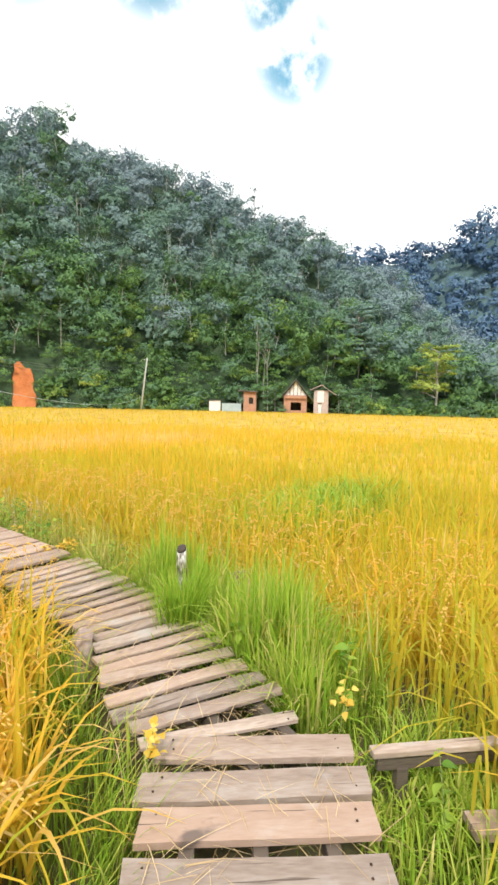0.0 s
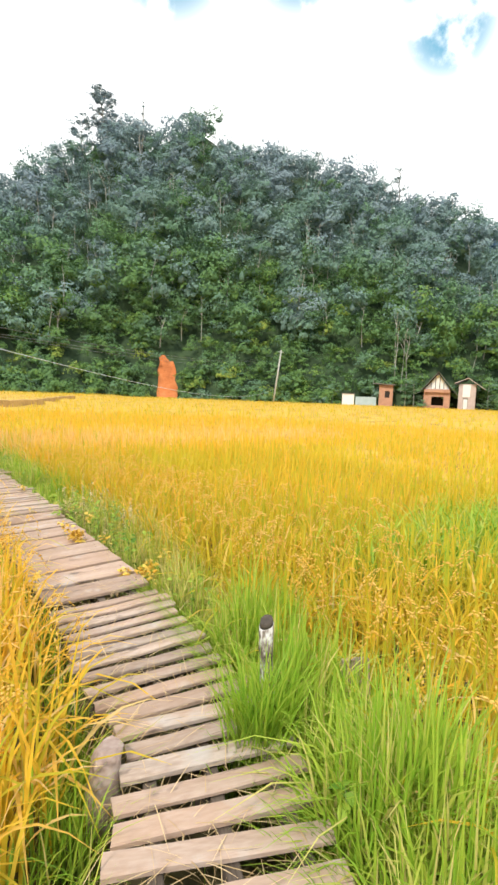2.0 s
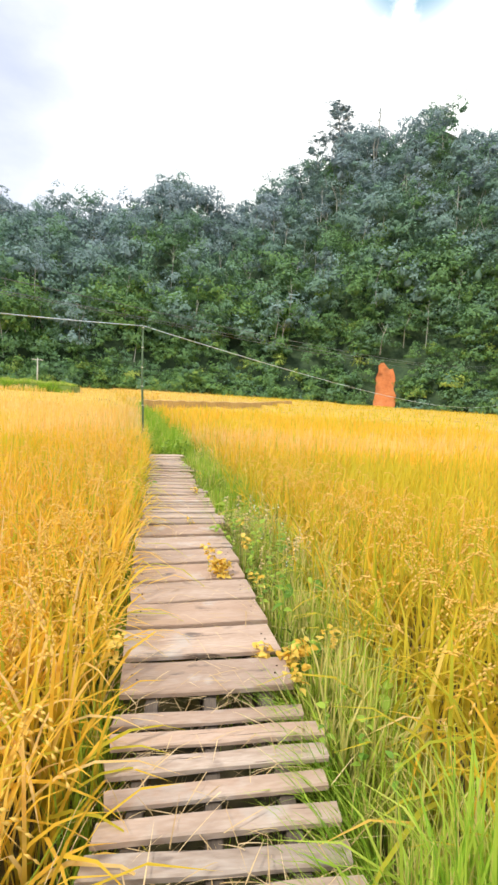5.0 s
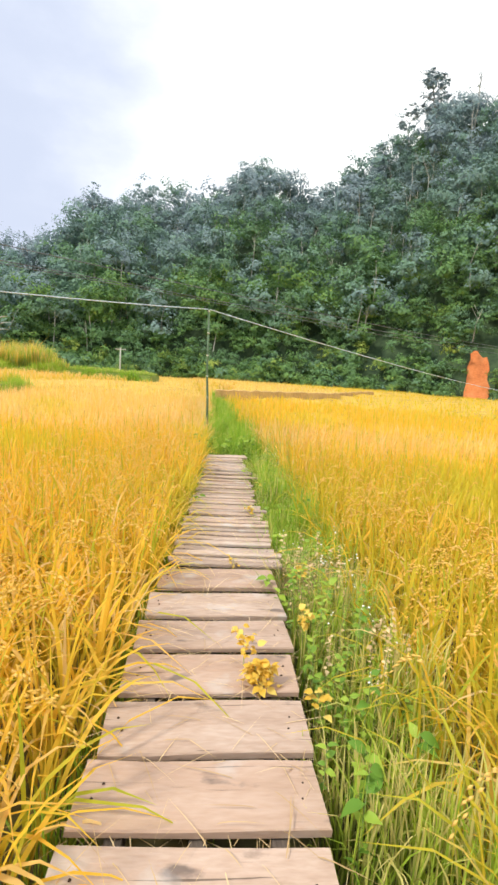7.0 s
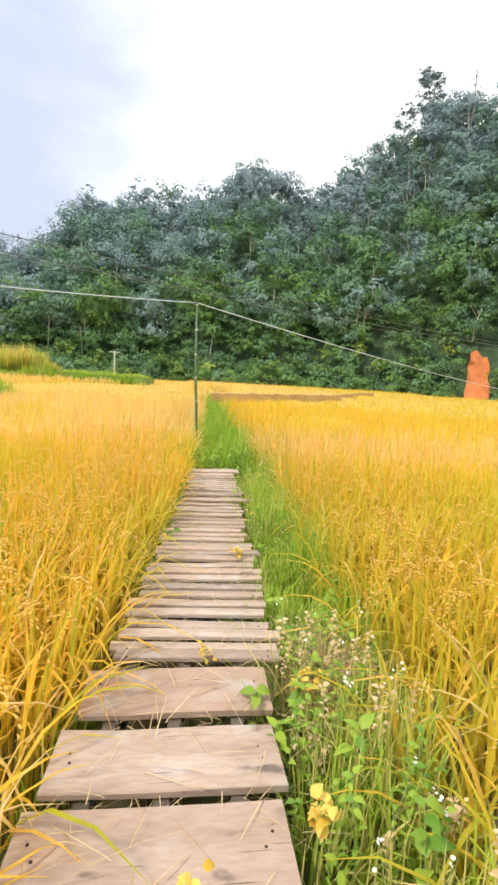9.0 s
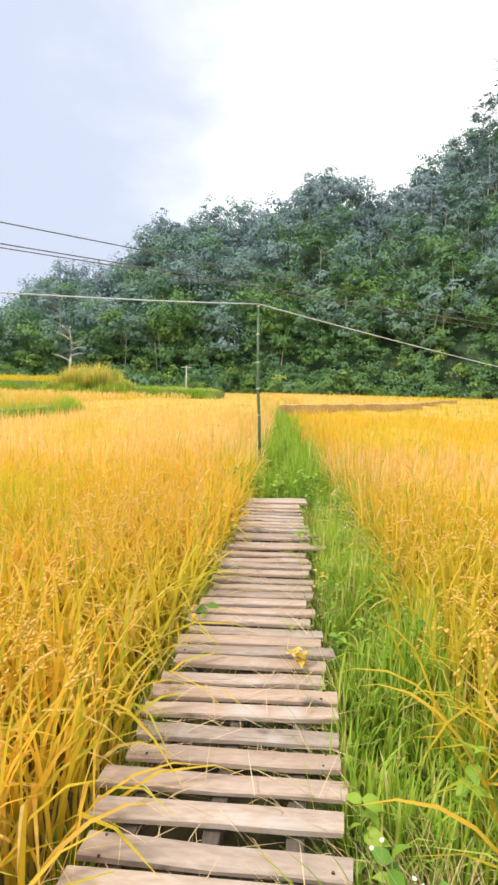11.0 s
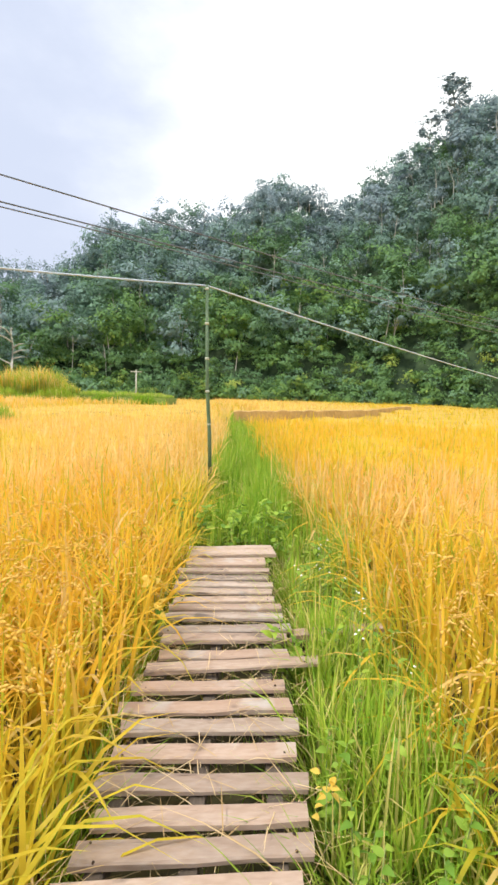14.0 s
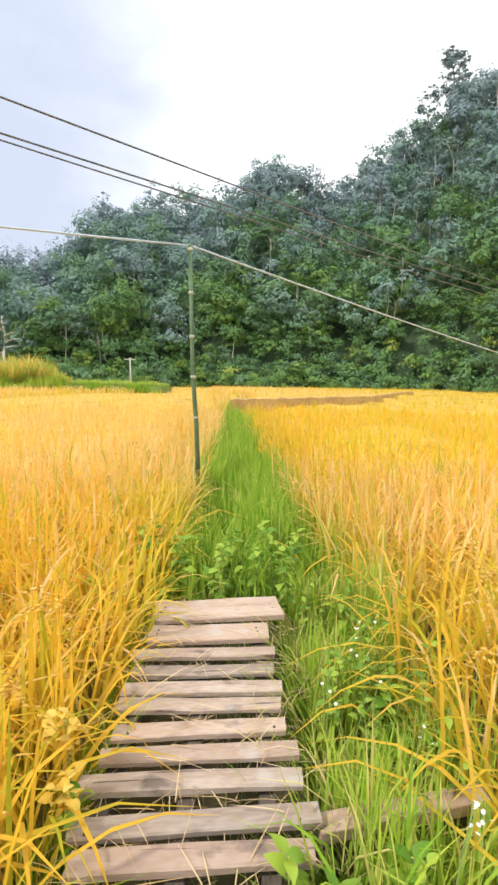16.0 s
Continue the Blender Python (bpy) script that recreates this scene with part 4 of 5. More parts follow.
far_pole = tagged(empty("utility_pole", (66.6, 60.4, 0)), "leaning grey concrete utility pole at the edge of the field", "pole")
part("shaft", tube_bm([(0, 0, GROUND), (0.5, -0.35, 5), (1.0, -0.7, 10.4)], [0.2, 0.17, 0.13], 10), M_CONCRETE, far_pole)
arm = part("crossarm", box_bm((1.6, 0.12, 0.12), (0.95, -0.66, 10.0), 0.01), M_CONCRETE, far_pole)
small_pole = tagged(empty("marker_pole", (-8.6, 58.0, 0)), "short pale pole with a crossbar on the bank", "pole")
part("shaft", tube_bm([(0, 0, GROUND), (0, 0, 3.95)], [0.1, 0.08], 8), M_CONCRETE, small_pole)
part("crossbar", box_bm((1.3, 0.1, 0.12), (0, 0, 3.75), 0.01), M_CONCRETE, small_pole)
back_pole = tagged(empty("utility_pole", (-21.0, -14.0, 0)), "grey concrete utility pole in the rice", "pole")
part("shaft", tube_bm([(0, 0, GROUND), (0, 0, 6.0)], [0.16, 0.12], 10), M_CONCRETE, back_pole)


def cable(name, a, b, sag, radius, material, label, n=28):
    a, b = Vector(a), Vector(b)
    pts = []
    for k in range(n + 1):
        u = k / n
        u = u * u * (1.6 - 0.6 * u) if n > 20 else u
        p = a.lerp(b, u)
        p.z -= 4 * sag * u * (1 - u)
        pts.append(tuple(p))
    return tagged(part(name, tube_bm(pts, [radius] * len(pts), 6), material), label, "cable")


cable("cable", (0.435, 5.78, 3.09), (66.9, 60.2, 2.9), 1.75, 0.013, M_CABLE, "pale cable sagging from the thin pole across the field", 40)
cable("cable", (0.435, 5.78, 3.09), (-15.7, -2.65, 3.08), 0.35, 0.013, M_CABLE, "pale cable sagging from the thin pole across the field", 16)
NEAR1, NEAR2 = Vector((-0.56, 2.93, 3.21)), Vector((-0.50, 3.10, 3.03))
for start, near, end, rad in ((Vector((-21, -14.0, 3.75)), NEAR1, Vector((67.1, 60.1, 10.1)), 0.007), (Vector((-20.9, -13.9, 3.3)), NEAR2, Vector((68.1, 59.3, 10.1)), 0.007), (Vector((-20.9, -13.95, 3.2)), NEAR2 + Vector((0, 0.02, -0.035)), Vector((67.4, 59.9, 9.4)), 0.006)):
    pts = []
    for k in range(61):
        s = -26 + 123 * (k / 60) ** 1.5
        if s < 0:
            u = -s / 26
            p = near.lerp(start, u)
            p.z -= 0.25 * 4 * u * (1 - u)
        else:
            u = s / 97
            p = near.lerp(end, u)
            p.z -= 1.45 * 4 * u * (1 - u)
        pts.append(tuple(p))
    tagged(part("power_line", tube_bm(pts, [rad] * len(pts), 6), M_DARK_CABLE), "dark power line running overhead towards the far pole", "cable")

# ---- orange soil scar ----
bm = bmesh.new()
rows = []
for k in range(9):
    u = k / 8
    rr = FOOT_R - 2.0 + u * 6.9
    half = (2.3 - 0.75 * u**1.2 + 0.2 * math.sin(k * 2.3)) / rr
    row = []
    for j in range(7):
        a = radians(32.7 - 0.3 * u) + half * (j / 3 - 1) + 0.0014 * math.sin(k * 2.1 + j)
        z = float(hill_height(np.array(math.degrees(a)), np.array(rr))) + 0.5 - 0.25 * abs(j - 3) / 3 + 0.1 * math.sin(k * 1.3 + j * 2)
        row.append(bm.verts.new((HILL_C[0] + rr * math.sin(a), HILL_C[1] + rr * math.cos(a), z)))
    rows.append(row)
for p, q in zip(rows, rows[1:]):
    for j in range(6):
        bm.faces.new((p[j], p[j + 1], q[j + 1], q[j])).smooth = True
tagged(part("soil_scar", bm, M_SOIL), "bare orange earth slip at the foot of the hill", "soil", kind="structure")

# ---- terraces and banks on the far left ----
M_BANK = surface("grassy_earth", [(0.3, (0.10, 0.15, 0.03)), (0.6, (0.22, 0.30, 0.06))], scale=1.5, fine=8, rough=0.9, bump=0.5)


def in_polygon(xy, poly):
    x, y = xy.T
    inside = np.zeros(len(xy), bool)
    for (x0, y0), (x1, y1) in zip(poly, poly[1:] + poly[:1]):
        cross = (y0 > y) != (y1 > y)
        inside ^= cross & (x < (x1 - x0) * (y - y0) / (y1 - y0 + 1e-9) + x0)
    return inside


def terrace(poly, top, label):
    """An earth terrace with sloping sides."""
    bm = bmesh.new()
    c = Vector(np.mean(poly, axis=0).tolist())
    low = [bm.verts.new((*(c + (Vector(p) - c) * 1.03), GROUND)) for p in poly]
    high = [bm.verts.new((*p, top)) for p in poly]
    for k in range(len(poly)):
        j = (k + 1) % len(poly)
        bm.faces.new((low[k], low[j], high[j], high[k]))
    bm.faces.new(high)
    bmesh.ops.recalc_face_normals(bm, faces=bm.faces[:])
    return tagged(part("terrace", bm, M_BANK), label, "terrace", kind="structure")


def cover(heap, poly, n, z, tall, width, tint, segs=3, dome=0.0, spread=0.15):
    lo, hi = np.min(poly, axis=0), np.max(poly, axis=0)
    xy = rng.uniform(lo, hi, (n, 2))
    xy = xy[in_polygon(xy, poly)]
    m = len(xy)
    h = tall * rng.uniform(0.6, 1.15, m) * (0.85 + 0.3 * np.sin(xy[:, 0] * 1.9 + 1.3 * np.sin(xy[:, 1] * 1.1)) * np.sin(xy[:, 1] * 1.3))
    h = h * (1 - dome * np.clip(np.abs((xy[:, 0] - (lo[0] + hi[0]) / 2) / (hi[0] - lo[0]) * 2), 0, 1) ** 1.6)
    heap.add(*ribbons(np.c_[xy, np.full(m, z)], h, width * rng.uniform(0.7, 1.3, m), h * np.abs(rng.normal(0.2, 0.15, m)), np.full(m, 0.2), segs, None, np.clip(rng.normal(tint, spread, m), 0, 1)))


def edge_grass(heap, line, n, half, z, tall, width, tint):
    pts = np.array(line)
    s = np.r_[0, np.cumsum(np.hypot(*np.diff(pts, axis=0).T))]
    u = rng.uniform(0, s[-1], n)
    xy = np.stack([np.interp(u, s, pts[:, 0]), np.interp(u, s, pts[:, 1])], 1) + rng.normal(0, half, (n, 2))
    h = tall * rng.uniform(0.5, 1.15, n) * (0.82 + 0.3 * np.sin(xy[:, 0] * 1.7 + 1.3 * np.sin(xy[:, 1] * 1.2)))
    heap.add(*ribbons(np.c_[xy, np.full(n, z)], h, width * rng.uniform(0.7, 1.3, n), h * np.abs(rng.normal(0.2, 0.15, n)), np.full(n, 0.2), 3, None, np.clip(rng.normal(tint, 0.15, n), 0, 1)))


M_BUND = surface("straw_covered_earth", [(0.3, (0.34, 0.21, 0.07)), (0.6, (0.58, 0.38, 0.14))], scale=0.9, fine=6, rough=0.95, bump=0.8)
bm = bmesh.new()
ring = []
for k in range(41):
    x = 1.6 + 21 * (k / 40) ** 1.3
    y = float(np.interp(x, *STEP)) - 0.35
    top = 0.628 + 0.02 * math.sin(k * 1.7) + 0.02 * math.sin(k * 3.3)
    ring.append([bm.verts.new(p) for p in ((x, y - 0.25, GROUND), (x, y - 0.12, top - 0.04), (x, y + 0.10, top), (x, y + 0.35, GROUND))])
for p, q in zip(ring, ring[1:]):
    for j in range(3):
        bm.faces.new((p[j], q[j], q[j + 1], p[j + 1]))
    bm.faces.new((p[3], q[3], q[0], p[0]))
bm.faces.new(ring[0])
bm.faces.new(ring[-1][::-1])
bmesh.ops.recalc_face_normals(bm, faces=bm.faces[:])
tagged(part("field_bund", bm, M_BUND), "low brown earth bund between two rice fields", "bund", kind="structure")
bank_grass, terrace_rice = Heap(), Heap()
T1 = [(-20, 9.5), (-9.0, 12.0), (-8.2, 14), (-7.9, 18.3), (-9, 20), (-22, 22)]
terrace(T1, 0.4, "low earth terrace under rice")
cover(terrace_rice, T1, 5000, 0.4, 0.9, 0.03, 0.8)
edge_grass(bank_grass, T1[:5], 4200, 0.25, -0.1, 1.25, 0.026, 0.5)
T2 = [(-26, 27), (-12.0, 29), (-9.3, 41), (-6.0, 42), (-6, 47), (-34, 47)]
terrace(T2, 0.1, "earth terrace under pale ripe rice")
cover(terrace_rice, T2, 9000, 0.1, 0.9, 0.05, 0.92)
T3 = [(-16, 46), (-3.8, 45), (-3.2, 50), (-16, 54)]
terrace(T3, 0.8, "grassy field bank below the woods")
cover(bank_grass, T3, 4200, 0.8, 0.8, 0.05, 0.75, 2, 0.3, 0.25)
edge_grass(bank_grass, [(-15.5, 46), (-4, 45)], 2600, 0.3, GROUND + 0.3, 1.4, 0.06, 0.4)
T4 = [(-42, 43), (-20, 45.5), (-17, 48), (-17, 56), (-46, 56)]
terrace(T4, 1.5, "high terrace of ripe rice below the woods")
cover(terrace_rice, T4, 6000, 1.5, 0.95, 0.07, 0.45)
edge_grass(bank_grass, [(-42, 43), (-20, 45.5), (-17, 47)], 5000, 0.3, 0.2, 1.5, 0.07, 0.5)
HUMP = [(-20.5, 44.5), (-16.5, 44), (-12.5, 45.2), (-12.5, 48), (-20, 48)]
terrace(HUMP, 0.9, "overgrown earth mound")
cover(bank_grass, HUMP, 3000, 0.9, 3.2, 0.06, 0.8, 3, 0.6, 0.3)
cover(terrace_rice, HUMP, 1600, 0.9, 3.4, 0.05, 0.85, 3, 0.65, 0.1)
edge_grass(bank_grass, HUMP[:3], 3000, 0.5, 0.2, 1.5, 0.06, 0.7)
edge_grass(bank_grass, [(1.3, 1.95), (4, 2.25), (9, 2.75)], 1500, 0.10, GROUND, 0.6, 0.010, 0.45)
tagged(bank_grass.make("bank_grass", M_GRASS), "green and dry grass on the banks between fields", "grass", kind="stuff")
tagged(terrace_rice.make("terrace_rice", M_RICE), "pale ripe rice on the raised terraces", "rice", kind="stuff")

# ---- houses at the foot of the hill ----


def facing(name, az, r, label, category):
    """An empty at the foot of the hill whose x runs to the right as seen from the fields and y away."""
    a = radians(az)
    ob = empty(name, (HILL_C[0] + r * math.sin(a), HILL_C[1] + r * math.cos(a), GROUND), -az)
    return tagged(ob, label, category)


def wall_with_hole(w, h0, h1, hole, thick, apex=None):
    """A front wall with an opening through it; apex: height of a gable."""
    bm = bmesh.new()
    x0, x1, z0, z1 = hole
    pieces = [((-w / 2, x0), (h0, h1)), ((x1, w / 2), (h0, h1)), ((x0, x1), (z1, h1)), ((x0, x1), (h0, z0))]
    for (a, b), (c, d) in pieces:
        if b - a > 0.01 and d - c > 0.01:
            g = bmesh.ops.create_cube(bm, size=1)
            bmesh.ops.transform(bm, matrix=Matrix.Translation(((a + b) / 2, 0, (c + d) / 2)) @ Matrix.Diagonal((b - a, thick, d - c, 1)), verts=g["verts"])
    return bm


def slab(points, thick):
    """A quadrilateral roof plane with thickness."""
    bm = bmesh.new()
    lo = [bm.verts.new(p) for p in points]
    hi = [bm.verts.new((p[0], p[1], p[2] + thick)) for p in points]
    bm.faces.new(lo[::-1])
    bm.faces.new(hi)
    for k in range(len(points)):
        j = (k + 1) % len(points)
        bm.faces.new((lo[k], lo[j], hi[j], hi[k]))
    return bm


def prism(points, y0, y1):
    bm = bmesh.new()
    a = [bm.verts.new((x, y0, z)) for x, z in points]
    b = [bm.verts.new((x, y1, z)) for x, z in points]
    bm.faces.new(a[::-1])
    bm.faces.new(b)
    for k in range(len(points)):
        j = (k + 1) % len(points)
        bm.faces.new((a[k], a[j], b[j], b[k]))
    bmesh.ops.recalc_face_normals(bm, faces=bm.faces[:])
    return bm


house = facing("house", 64.4, 94, "brick gabled house with white glazed gable and dark roof", "house")
part("wall", wall_with_hole(4.6, 0, 4.1, (-0.9, 1.2, 1.1, 2.7), 0.2), M_BRICK, house, "orange brick front wall")
part("wall", box_bm((0.2, 6.0, 4.1), (-2.2, 3.1, 2.05)), M_BRICK, house)
part("wall", box_bm((0.2, 6.0, 4.1), (2.2, 3.1, 2.05)), M_BRICK, house)
part("wall", box_bm((4.6, 0.2, 4.1), (0, 6.2, 2.05)), M_BRICK, house)
# dark sheet added behind the opening for the unlit room
part("inside_shade", box_bm((4.1, 0.1, 3.6), (0, 2.4, 1.8)), M_DARK, house)
part("gable", prism([(-2.2, 4.1), (2.2, 4.1), (0.1, 6.9)], 0.0, 0.15), M_WHITE, house, "white glazed gable")
for x, h in ((-1.1, 1.25), (-0.35, 2.1), (0.4, 2.2), (1.1, 1.25)):
    part("mullion", box_bm((0.1, 0.06, h), (x, -0.04, 4.15 + h / 2)), M_DARK, house)
part("balcony_rail", box_bm((4.4, 0.1, 0.5), (0, -0.5, 3.75)), M_BRICK, house)
part("roof", slab([(-2.9, -0.9, 3.6), (0.1, -0.9, 7.2), (0.1, 6.8, 7.2), (-2.9, 6.8, 3.6)], 0.12), M_ROOF, house)
part("roof", slab([(0.1, -0.9, 7.2), (3.6, -0.9, 2.9), (3.6, 6.8, 2.9), (0.1, 6.8, 7.2)], 0.12), M_ROOF, house)
house2 = facing("house", 67.5, 95, "pink rendered narrow house with a faded sloping roof", "house")
part("wall", wall_with_hole(2.9, 0, 5.2, (-0.6, 0.2, 0.4, 2.6), 0.2), M_PINK_ROOF, house2)
part("wall", box_bm((0.2, 4.0, 5.2), (-1.35, 2.1, 2.6)), M_WHITE, house2)
part("wall", box_bm((0.2, 4.0, 5.2), (1.35, 2.1, 2.6)), M_BRICK, house2)
part("wall", box_bm((2.9, 0.2, 5.2), (0, 4.2, 2.6)), M_BRICK, house2)
part("panel", box_bm((1.3, 0.06, 2.2), (-0.1, -0.14, 3.9), 0.02), M_WHITE, house2, "white painted panel")
part("door", box_bm((0.7, 0.06, 2.0), (-0.2, 0.0, 1.4), 0.01), M_WHITE, house2)
part("roof", slab([(-2.2, -0.8, 5.2), (0.1, -0.8, 6.2), (0.1, 4.8, 6.2), (-2.2, 4.8, 5.2)], 0.12), M_PINK_ROOF, house2)
part("roof", slab([(0.1, -0.8, 6.2), (3.0, -0.8, 4.2), (3.0, 4.8, 4.2), (0.1, 4.8, 6.2)], 0.12), M_PINK_ROOF, house2)
shed = facing("shed", 58.8, 95, "small red brick shed with a flat dark roof", "shed")
part("wall", wall_with_hole(2.6, 0, 4.6, (-0.2, 0.7, 2.2, 3.5), 0.2), M_BRICK, shed)
part("wall", box_bm((0.2, 3, 4.6), (-1.2, 1.6, 2.3)), M_BRICK, shed)
part("wall", box_bm((0.2, 3, 4.6), (1.2, 1.6, 2.3)), M_BRICK, shed)
part("wall", box_bm((2.6, 0.2, 4.6), (0, 3.2, 2.3)), M_BRICK, shed)
# pane coloured near black for the shaded inside
part("window", box_bm((0.9, 0.05, 1.3), (0.25, 0.05, 2.85)), M_DARK, shed)
part("roof", slab([(-2.4, -0.7, 4.8), (1.6, -0.7, 4.6), (1.6, 3.8, 4.6), (-2.4, 3.8, 4.8)], 0.18), M_ROOF, shed)
hut = facing("white_hut", 54.5, 94, "small white box-shaped hut at the field edge", "hut")
part("wall", box_bm((2.3, 1.8, 2.7), (0, 0.9, 1.35), 0.02), M_WHITE, hut)
part("roof", box_bm((2.6, 2.1, 0.12), (0, 0.9, 2.76), 0.02), M_ROOF, hut)
wall_low = facing("sheet_fence", 56.6, 94, "low bluish sheet-metal fence beside the shed", "fence")
for k in range(5):
    part("panel", box_bm((0.76, 0.04, 2.2), (-1.6 + k * 0.78, 0, 1.1), 0.01), M_BLUE_WALL, wall_low)
    part("fence_post", box_bm((0.07, 0.07, 2.3), (-1.99 + k * 0.78, 0.06, 1.15)), M_CONCRETE, wall_low)

# ---- single trees that stand out ----


def tree(name, az, r, z, height, spread, cards, tint, label, material=M_FOREST, trunk_r=0.3, layers=6, low=0.35, bare=False):
    """A tapered trunk with limbs, and a crown of leaf clumps round each limb's end."""
    a = radians(az)
    ob = empty(name, (HILL_C[0] + r * math.sin(a), HILL_C[1] + r * math.cos(a), z))
    tagged(ob, label, "tree")
    sway = [(rng.normal(0, 0.02 * height) * k / 4, rng.normal(0, 0.02 * height) * k / 4, height * k / 4) for k in range(5)]
    part("trunk", tube_bm(sway, [trunk_r * (1 - 0.2 * k) for k in range(5)], 8), M_BARK, ob)
    vs = []
    for k in range(layers):
        u = low + (1 - low) * k / max(layers - 1, 1)
        t = rng.uniform(0, 6.28)
        reach = spread * (1.15 - 0.65 * u) * rng.uniform(0.6, 1.0)
        i = min(int(u * 4), 3)
        f = u * 4 - i
        s = Vector(sway[i]).lerp(Vector(sway[i + 1]), f)
        e = s + Vector((math.cos(t) * reach, math.sin(t) * reach, 0.12 * height * rng.uniform(0.3, 1)))
        part("limb", tube_bm([s, s.lerp(e, 0.55) + Vector((0, 0, 0.02 * height)), e], [trunk_r * 0.4, trunk_r * 0.28, trunk_r * 0.12], 6), M_BARK, ob)
        if not bare:
            tpl = TREE_LEAVES[rng.integers(len(TREE_LEAVES))][0]
            tpl = tpl.reshape(-1, 3, 3)[: 2 * cards // layers].reshape(-1, 3)
            rad = spread * rng.uniform(0.34, 0.6)
            vs.append(tpl * [rad, rad, rad * 0.7] + [e.x * 0.8, e.y * 0.8, e.z - rad * 0.5])
    if vs:
        v = np.concatenate(vs)
        crown = new("crown", mesh_arrays("crown", v, [np.arange(len(v)).reshape(-1, 3)], material, {"tint": np.clip(tint + np.repeat(rng.normal(0, 0.1, len(v) // 3), 3), 0, 1)}))
        crown.parent = ob
    return ob


def on_hill(az, r):
    return float(hill_height(np.array(float(az)), np.array(float(r)))) - 0.3


# trees on the skyline use low tints, the haze blue of the leaf ramp
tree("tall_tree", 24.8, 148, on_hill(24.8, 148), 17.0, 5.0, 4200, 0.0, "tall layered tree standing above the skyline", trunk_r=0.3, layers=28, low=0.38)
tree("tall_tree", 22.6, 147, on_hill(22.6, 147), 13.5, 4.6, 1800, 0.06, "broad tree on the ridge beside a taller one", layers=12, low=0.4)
tree("tree", 29.0, 149, on_hill(29, 149), 13.0, 2.2, 300, 0.15, "thin tree on the hilltop", layers=4, low=0.7)
tree("tree", 58.2, 149, on_hill(58.2, 149), 13.0, 3.2, 600, 0.2, "dark tree standing above the ridge line", layers=6, low=0.6)
tree("tree", -11.0, 147, on_hill(-11, 147), 13.0, 4.2, 800, 0.2, "flat-topped tree on the shoulder of the hill", layers=6, low=0.7)
tree("tree", -21.5, 108, on_hill(-21.5, 108), 14.0, 5.2, 1200, 0.12, "dark broad tree at the end of the hill", layers=8, low=0.45)
tree("tree", 80.6, 95.5, GROUND, 12.5, 5.6, 3000, 0.97, "yellow-green bushy tree at the foot of the woods", layers=18, low=0.32)
tree("tree", 71.5, 106, on_hill(71.5, 106), 15.0, 5.8, 2100, 0.30, "big rounded tree behind the houses", layers=14, low=0.35)
tree("dead_tree", -20.5, 97, GROUND, 11.5, 4.6, 0, 0, "bare whitish tree with forked branches", trunk_r=0.42, layers=7, low=0.5, bare=True)
for d, hh in ((59.6, 15.5), (60.3, 14.5), (60.9, 13.5)):
    tree("slim_tree", d, 99.5, GROUND, hh, 1.8, 260, 0.55, "slim pale-trunked tree above the houses", trunk_r=0.16, layers=5, low=0.72)
for d, rr, hh, sp in ((61.9, 95.5, 5.5, 3.0), (61.0, 94.8, 4.6, 2.6), (57.3, 98, 6.0, 2.8), (69.6, 96, 5.5, 3.0), (71.2, 95, 4.6, 2.8), (52.6, 96, 4.0, 2.6)):
    tree("bush", d, rr, GROUND, hh, sp, 1050, 0.55, "dense green bush beside the houses", trunk_r=0.08, layers=7, low=0.1)

# ---- weeds, fallen straw and flowers along the boards ----


def leaf_mesh(name, length, width, material, tint, fold=0.25):
    """A pointed leaf folded along its rib, drooping to its tip; the stalk is at the origin, the leaf along +x."""
    n, pts, faces = 6, [], []
    for k in range(n + 1):
        u = k / n
        w = width * math.sin(math.pi * u**0.7) * 0.5 + 0.0005
        z = 0.12 * length * math.sin(u * 2.2) - 0.25 * length * u * u
        pts += [(length * u, -w, z + w * fold), (length * u, 0, z), (length * u, w, z + w * fold)]
    for k in range(n):
        for j in (0, 1):
            a = 3 * k + j
            faces.append((a, a + 1, a + 4, a + 3))
    me = bpy.data.meshes.new(name)
    me.from_pydata(pts, [], faces)
    at = me.attributes.new("tint", "FLOAT", "POINT")
    at.data.foreach_set("value", [tint] * len(pts))
    me.materials.append(material)
    me.polygons.foreach_set("use_smooth", [True] * len(faces))
    me.update()
    return me


YELLOW = [leaf_mesh("leaf", 0.06, 0.042, M_YELLOW_LEAF, t) for t in (0.1, 0.5, 0.9)]
GREEN = [leaf_mesh("leaf", 0.095, 0.055, M_WEED, t) for t in (0.1, 0.45, 0.8, 1.0)]
SMALL = [leaf_mesh("leaf", 0.05, 0.028, M_WEED, t) for t in (0.2, 0.6, 0.95)]
M_STEM = surface("weed_stem", [(0.3, (0.14, 0.22, 0.05)), (0.7, (0.30, 0.36, 0.10))], scale=20, bump=0)
plant_rng = random.Random(9)


